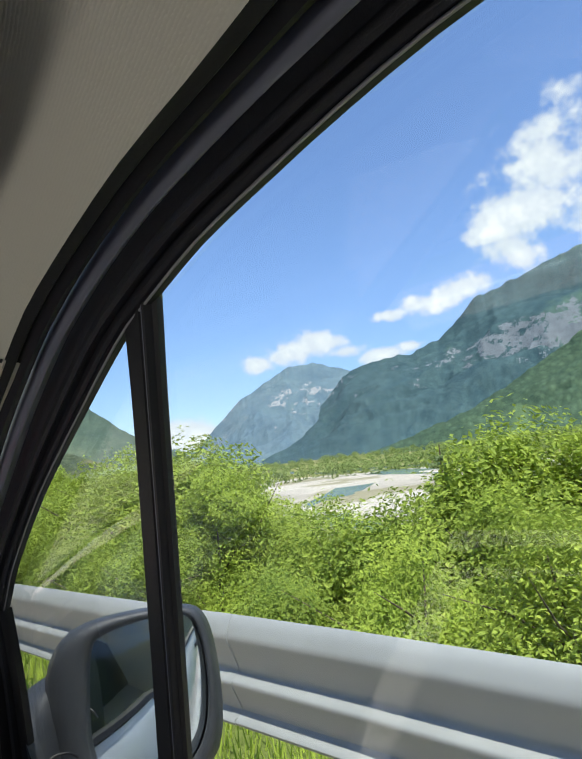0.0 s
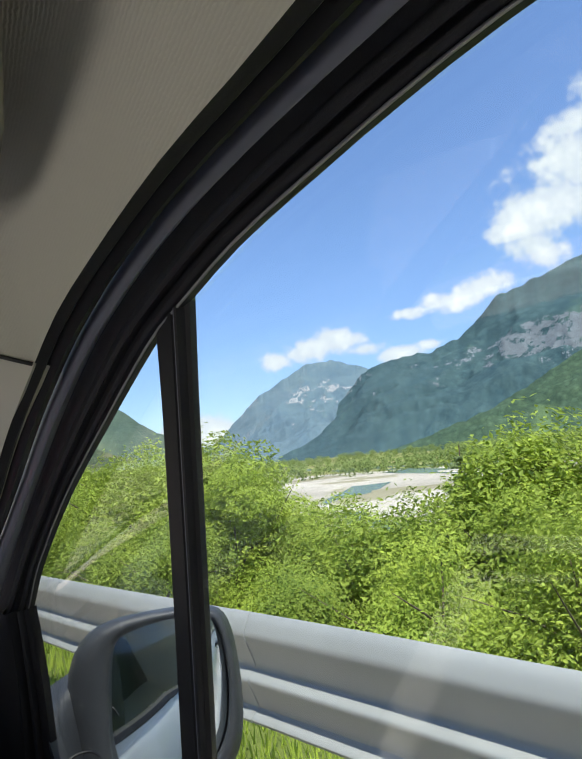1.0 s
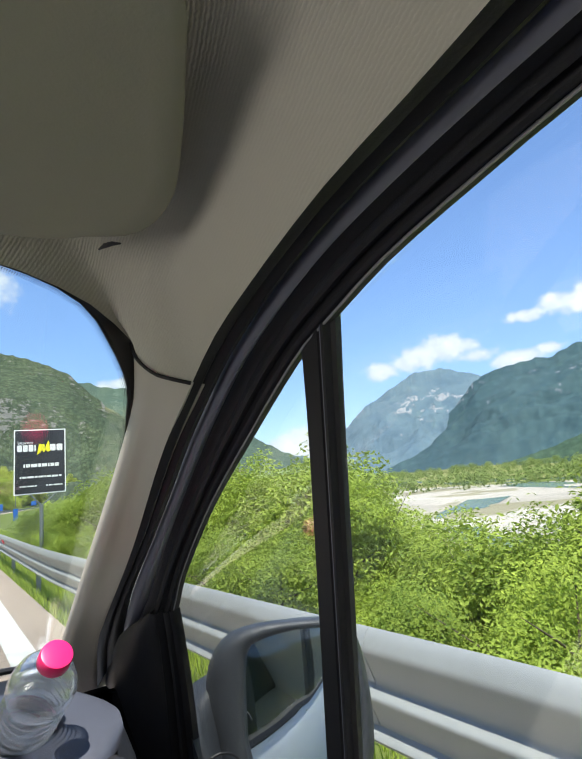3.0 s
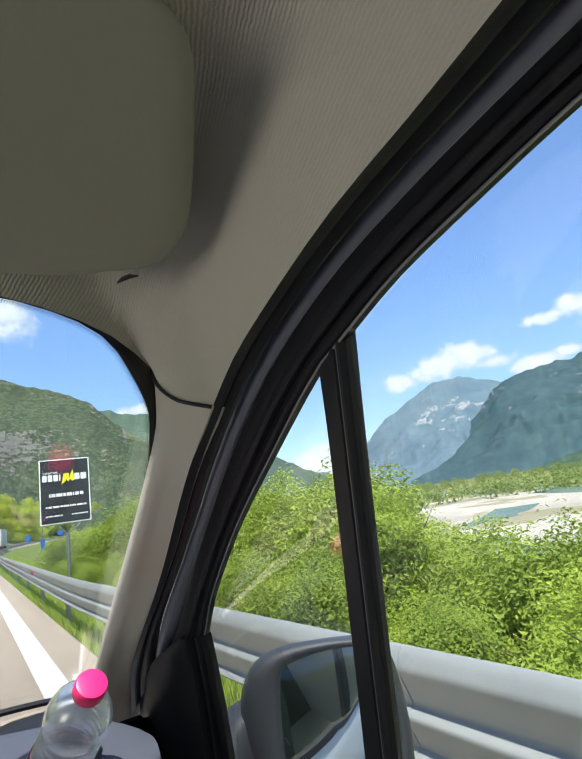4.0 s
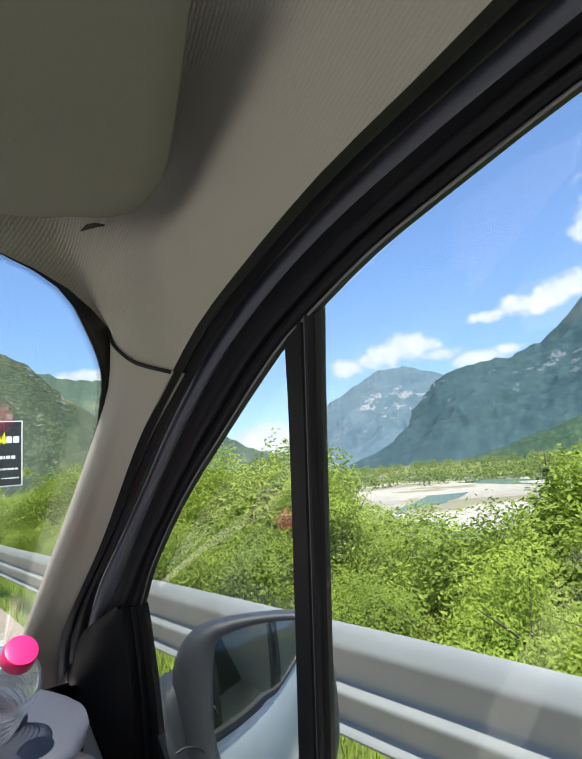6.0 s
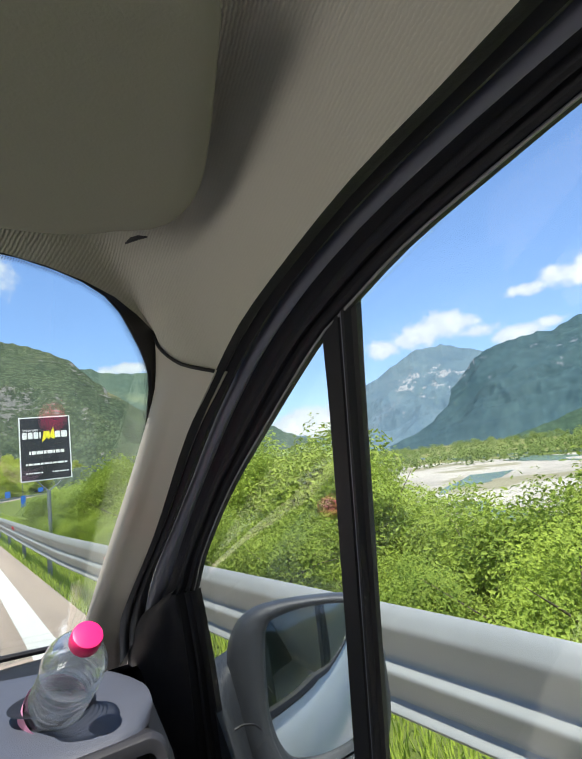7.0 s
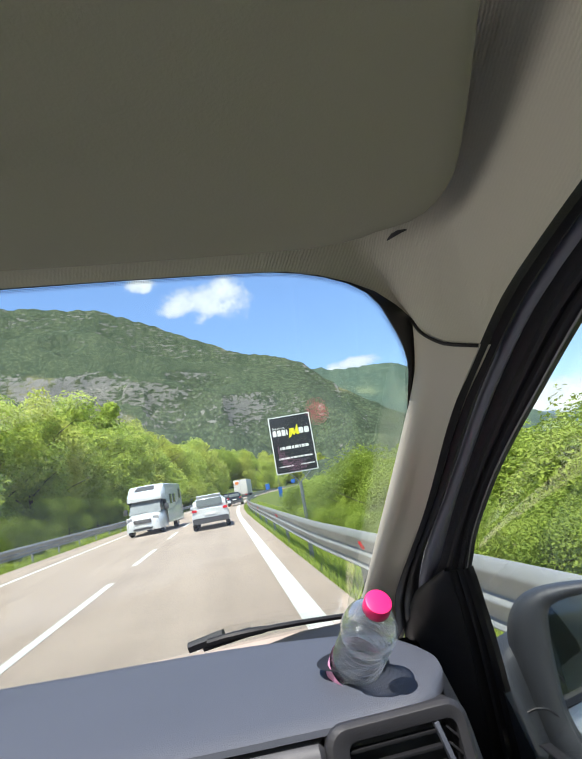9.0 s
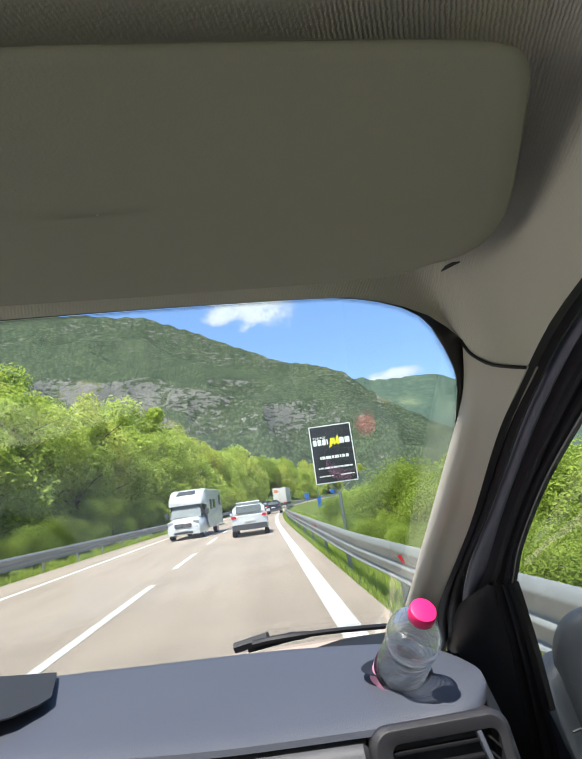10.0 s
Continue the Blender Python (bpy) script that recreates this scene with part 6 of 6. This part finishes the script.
part("skylight", sheet(bm_from([(-0.60, 1.14, 2.565), (0.60, 1.14, 2.565), (0.50, 1.56, 2.80), (-0.50, 1.56, 2.80)], [(0, 1, 2, 3)]), 0.03), M_GREYP, camper, "dark overcab skylight", smooth=False)
flat("grille", -0.50, 0.50, 0.70, 0.92, -0.02, M_GREYPAINT, camper, 0.04, 12, "dark grille", 0.06)
for k in range(3):
    flat("grille_bar", -0.48, 0.48, 0.745 + 0.055 * k, 0.765 + 0.055 * k, -0.05, M_CHROME, camper, 0.006, 12, "", 0.04)
flat("lower_grille", -0.55, 0.55, 0.34, 0.45, -0.02, M_GREYPAINT, camper, 0.03, 0, "", 0.06)
flat("number_plate", -0.26, 0.26, 0.50, 0.61, -0.02, M_PLATE, camper, 0.01, 0, "number plate", 0.03)
for s in (-1, 1):
    flat("headlamp", s * 0.76 - 0.17, s * 0.76 + 0.17, 0.86, 1.08, 0.08, M_LAMP, camper, 0.05, 25, "clear headlamp", 0.08)
    flat("fog_lamp", s * 0.72 - 0.14, s * 0.72 + 0.14, 0.60, 0.72, 0.05, M_BARS, camper, 0.04, 8, "", 0.05)
    part("wing_mirror", box_bm((s * 1.22 - 0.12, 1.05, 1.28), (s * 1.22 + 0.12, 1.18, 1.60)), M_GREYP, camper, "dark wing mirror", bevel=0.04)
    part("cab_window", sheet(bm_from([(s * 1.0, 0.95, 1.24), (s * 0.90, 1.30, 1.90), (s * 0.93, 1.72, 1.90), (s * 1.02, 1.72, 1.24)], [(0, 1, 2, 3)]), 0.02), M_CARGLASS, camper, smooth=False)
    for y0, y1, z0, z1 in ((2.6, 3.3, 1.55, 2.15), (3.6, 4.3, 1.6, 2.15), (5.6, 6.3, 1.75, 2.45)):
        part("side_window", box_bm((s * 1.14 - 0.012, y0, z0), (s * 1.14 + 0.012, y1, z1)), M_CARGLASS, camper, bevel=0.01)
    part("side_stripe", tube(smooth_curve([(s * 1.15, 2.2, 1.2), (s * 1.15, 4.2, 1.35), (s * 1.15, 6.2, 1.9)], 16), 0.025, 5), M_BARS, camper, "grey swoosh stripe")
    for y in (0.95, 5.0):
        wheel(camper, s * 0.90, y, 0.35, 0.24)
part("wiper", tube([(-0.7, 0.70, 1.27), (0.1, 0.71, 1.27)], 0.012, 5), M_GREYP, camper)

# red van coming the other way
red_van = thing("red_van", "red delivery van coming the other way", "van", pose(-5.1, 50.0, 0.0, 0, 0, 3))
part("body", shell([(0.0, 0.35, 0.85, 0.80, 0.70), (0.12, 0.32, 1.0, 0.93, 0.84), (0.8, 0.30, 1.15, 0.96, 0.86), (1.3, 0.30, 1.5, 0.97, 0.84), (1.9, 0.30, 1.92, 0.97, 0.80), (4.9, 0.30, 1.92, 0.97, 0.82)]), M_REDP, red_van)
part("windscreen", sheet(bm_from([(-0.82, 0.86, 1.20), (0.82, 0.86, 1.20), (0.72, 1.72, 1.86), (-0.72, 1.72, 1.86)], [(0, 1, 2, 3)]), 0.03), M_CARGLASS, red_van, smooth=False)
flat("bumper", -0.93, 0.93, 0.32, 0.62, 0.0, M_GREYP, red_van, 0.08, 0, "grey bumper", 0.10)
flat("grille", -0.45, 0.45, 0.68, 0.86, 0.02, M_GREYPAINT, red_van, 0.04, 10, "", 0.06)
flat("number_plate", -0.26, 0.26, 0.42, 0.52, -0.06, M_PLATE, red_van, 0.01, 0, "number plate", 0.02)
part("roof_load", box_bm((-0.75, 1.9, 1.94), (0.75, 4.3, 2.10)), M_PLATE, red_van, "white load on the roof rack", bevel=0.03)
for s in (-1, 1):
    flat("headlamp", s * 0.72 - 0.15, s * 0.72 + 0.15, 0.80, 1.0, 0.06, M_LAMP, red_van, 0.05, 20, "clear headlamp", 0.08)
    part("side_glass", sheet(bm_from([(s * 0.955, 1.2, 1.25), (s * 0.84, 1.75, 1.75), (s * 0.84, 2.3, 1.75), (s * 0.955, 2.3, 1.25)], [(0, 1, 2, 3)]), 0.03), M_CARGLASS, red_van, smooth=False)
    for y in (0.95, 4.0):
        wheel(red_van, s * 0.84, y, 0.33, 0.22)
    part("wing_mirror", box_bm((s * 1.08 - 0.1, 1.2, 1.15), (s * 1.08 + 0.1, 1.3, 1.38)), M_GREYP, red_van, bevel=0.03)


# ---- signs ----
def words(body, size, x, z, parent, mat, name="lettering", align="CENTER", bold=0.0, width=1.0):
    c = bpy.data.curves.new(name, "FONT")
    c.body, c.size, c.align_x, c.extrude, c.offset, c.space_character = body, size, align, 0.002, bold, 1.0
    tmp = bpy.data.objects.new("tmp", c)
    scene.collection.objects.link(tmp)
    bpy.context.view_layer.update()
    me = bpy.data.meshes.new_from_object(tmp.evaluated_get(bpy.context.evaluated_depsgraph_get()))
    bpy.data.objects.remove(tmp)
    me.materials.clear()
    me.materials.append(mat)
    ob = new(name, me)
    ob.parent = parent
    ob.matrix_local = Matrix.Translation((x, -0.035, z)) @ Matrix.Rotation(radians(90), 4, "X") @ Matrix.Diagonal((width, 1, 1, 1))
    return ob


M_SIGNBLACK = plain("dark_sign_print", (0.022, 0.023, 0.027), 0.35, vary=0.1)
M_SIGNWHITE = plain("white_sign_print", (0.80, 0.80, 0.80), 0.4, vary=0.05)
M_SIGNYELLOW = plain("yellow_sign_print", (0.80, 0.72, 0.02), 0.4, vary=0.05)
M_POST = plain("grey_steel_post", (0.22, 0.24, 0.25), 0.5, metal=0.5, vary=0.15)
M_SIGNBLUE = plain("blue_sign_print", (0.02, 0.12, 0.45), 0.4, vary=0.08)
sign = thing("advert_sign", "black advertising board with white and yellow print on a post", "sign", pose(3.93, 27.0, 0, 0, 0, -6))
SW, SZ0, SZ1 = 2.20, 1.98, 4.98
flat("board", -SW / 2, SW / 2, SZ0, SZ1, 0.0, M_SIGNWHITE, sign, 0.03, 0, "white-edged board", 0.04)
flat("print", -SW / 2 + 0.05, SW / 2 - 0.05, SZ0 + 0.05, SZ1 - 0.05, -0.024, M_SIGNBLACK, sign, 0.02, 0, "black printed face", 0.008)
words("Internet", 0.20, -0.95, 4.30, sign, M_SIGNWHITE, align="LEFT")
for x0, x1 in ((-0.97, -0.77), (-0.73, -0.53), (-0.49, -0.29), (-0.25, -0.18), (0.42, 0.66), (0.70, 0.96)):
    flat("name_block", x0, x1, 3.95, 4.26, -0.031, M_SIGNWHITE, sign, 0.05, 0, "", 0.006)
part("yellow_mark", prism([(-0.12, 0.1), (-0.02, 0.62), (0.22, 0.62), (0.24, 0.40), (0.30, 0.62), (0.40, 0.80), (0.46, 0.28), (0.36, 0.24), (0.26, 0.34), (0.18, 0.22), (0.10, 0.34), (0.03, 0.22)], Matrix.Translation((-0.03, -0.036, 3.66)) @ Matrix.Rotation(radians(90), 4, "X"), 0.006), M_SIGNYELLOW, sign, "jagged yellow mark", smooth=False)
for z, x0, x1, t in ((3.22, -0.70, 0.80, 0.15), (2.72, -0.85, 0.93, 0.085), (2.32, -0.85, -0.15, 0.06), (2.32, 0.25, 0.95, 0.06)):
    k, x = 0, x0
    while x < x1 - 0.05:
        wd = min(0.07 + 0.05 * ((k * 7) % 5), x1 - x)
        flat("text_bar", x, x + wd, z, z + t, -0.031, M_SIGNWHITE, sign, 0.008, 0, "", 0.006)
        x += wd + 0.035
        k += 1
part("post", tube([(0.05, 0.03, -2.0), (0.05, 0.03, 1.5)], 0.085, 12), M_POST, sign, "grey steel post")
part("brace", tube([(0.05, 0.03, 1.45), (-0.45, 0.03, 2.0)], 0.03, 8), M_POST, sign)
part("brace", tube([(0.05, 0.03, 1.45), (0.75, 0.03, 2.0)], 0.03, 8), M_POST, sign)

back_sign = thing("road_sign", "grey back of a road sign on the far verge", "sign", pose(-7.4, 108, 0.6, 0, 0, 4))
flat("plate", -1.3, 1.3, 1.0, 2.9, 0, M_CHROME, back_sign, 0.08, 0, "bare grey back", 0.05)
for s in (-0.8, 0.8):
    part("post", tube([(s, 0.06, -1.0), (s, 0.06, 2.8)], 0.05, 8), M_POST, back_sign)
marker = thing("marker_post", "blue marker post beside the rail", "post", pose(8.4, 79, -0.5))
flat("panel", -0.28, 0.28, 0.3, 1.8, 0, M_SIGNBLUE, marker, 0.05, 0, "blue panel", 0.06)
part("post", tube([(0.0, 0.05, -0.8), (0.0, 0.05, 3.4)], 0.04, 8), M_POST, marker)
for x, y, wd, h in ((12.5, 150, 1.2, 2.6), (30, 225, 1.8, 4.2)):
    s = thing("road_sign", "distant blue road sign at the bend", "sign", pose(x, y, ground_z(x, y) + 0.3, 0, 0, -10), group="distant road signs")
    flat("plate", -wd / 2, wd / 2, h - 1.6, h, 0, M_SIGNBLUE, s, 0.1, 0, "", 0.06)
    part("post", tube([(0, 0.06, -0.8), (0, 0.06, h - 0.2)], 0.06, 8), M_POST, s)


# ---- village on the slope ahead ----
M_WALL = plain("village_plaster", (0.62, 0.56, 0.47), 0.85, vary=0.15, scale=0.4)
M_ROOF = plain("roof_tiles", (0.30, 0.19, 0.15), 0.8, vary=0.25, scale=0.6)


def house(x, y, z, wd, dp, h, turn):
    ob = thing("house", "distant plastered house with red-brown tiled roof", "house", pose(x, y, z, 0, 0, turn), group="village houses")
    part("wall", box_bm((-wd / 2, -dp / 2, -3), (wd / 2, dp / 2, h)), M_WALL, ob, smooth=False)
    part("roof", bm_from([(-wd / 2 - 0.6, -dp / 2 - 0.6, h), (wd / 2 + 0.6, -dp / 2 - 0.6, h), (wd / 2 + 0.6, dp / 2 + 0.6, h), (-wd / 2 - 0.6, dp / 2 + 0.6, h), (-wd / 2 - 0.6, 0, h + dp * 0.28), (wd / 2 + 0.6, 0, h + dp * 0.28)],
                          [(0, 1, 5, 4), (2, 3, 4, 5), (0, 4, 3), (1, 2, 5), (0, 3, 2, 1)]), M_ROOF, ob, smooth=False)
    for k in range(int(wd / 3)):
        for zz in (1.0, 3.8):
            if zz + 1.4 < h:
                xx = -wd / 2 + 1.5 + 3.0 * k
                part("window", box_bm((xx - 0.5, -dp / 2 - 0.06, zz), (xx + 0.5, -dp / 2 + 0.02, zz + 1.4)), M_CARGLASS, ob, smooth=False)
    return ob


for az, r, el, wd, h in ((12.8, 560, 1.55, 11, 5), (13.7, 575, 1.75, 9, 6), (14.6, 590, 1.7, 12, 5), (15.9, 600, 1.95, 9, 5.5), (16.6, 590, 1.85, 10, 5), (17.9, 610, 2.0, 12, 5), (15.0, 420, 0.3, 9, 4)):
    house(r * math.sin(radians(az)), r * math.cos(radians(az)), H0 + r * math.tan(radians(el)), wd, 8, h, -az + rnd.uniform(-35, 35))
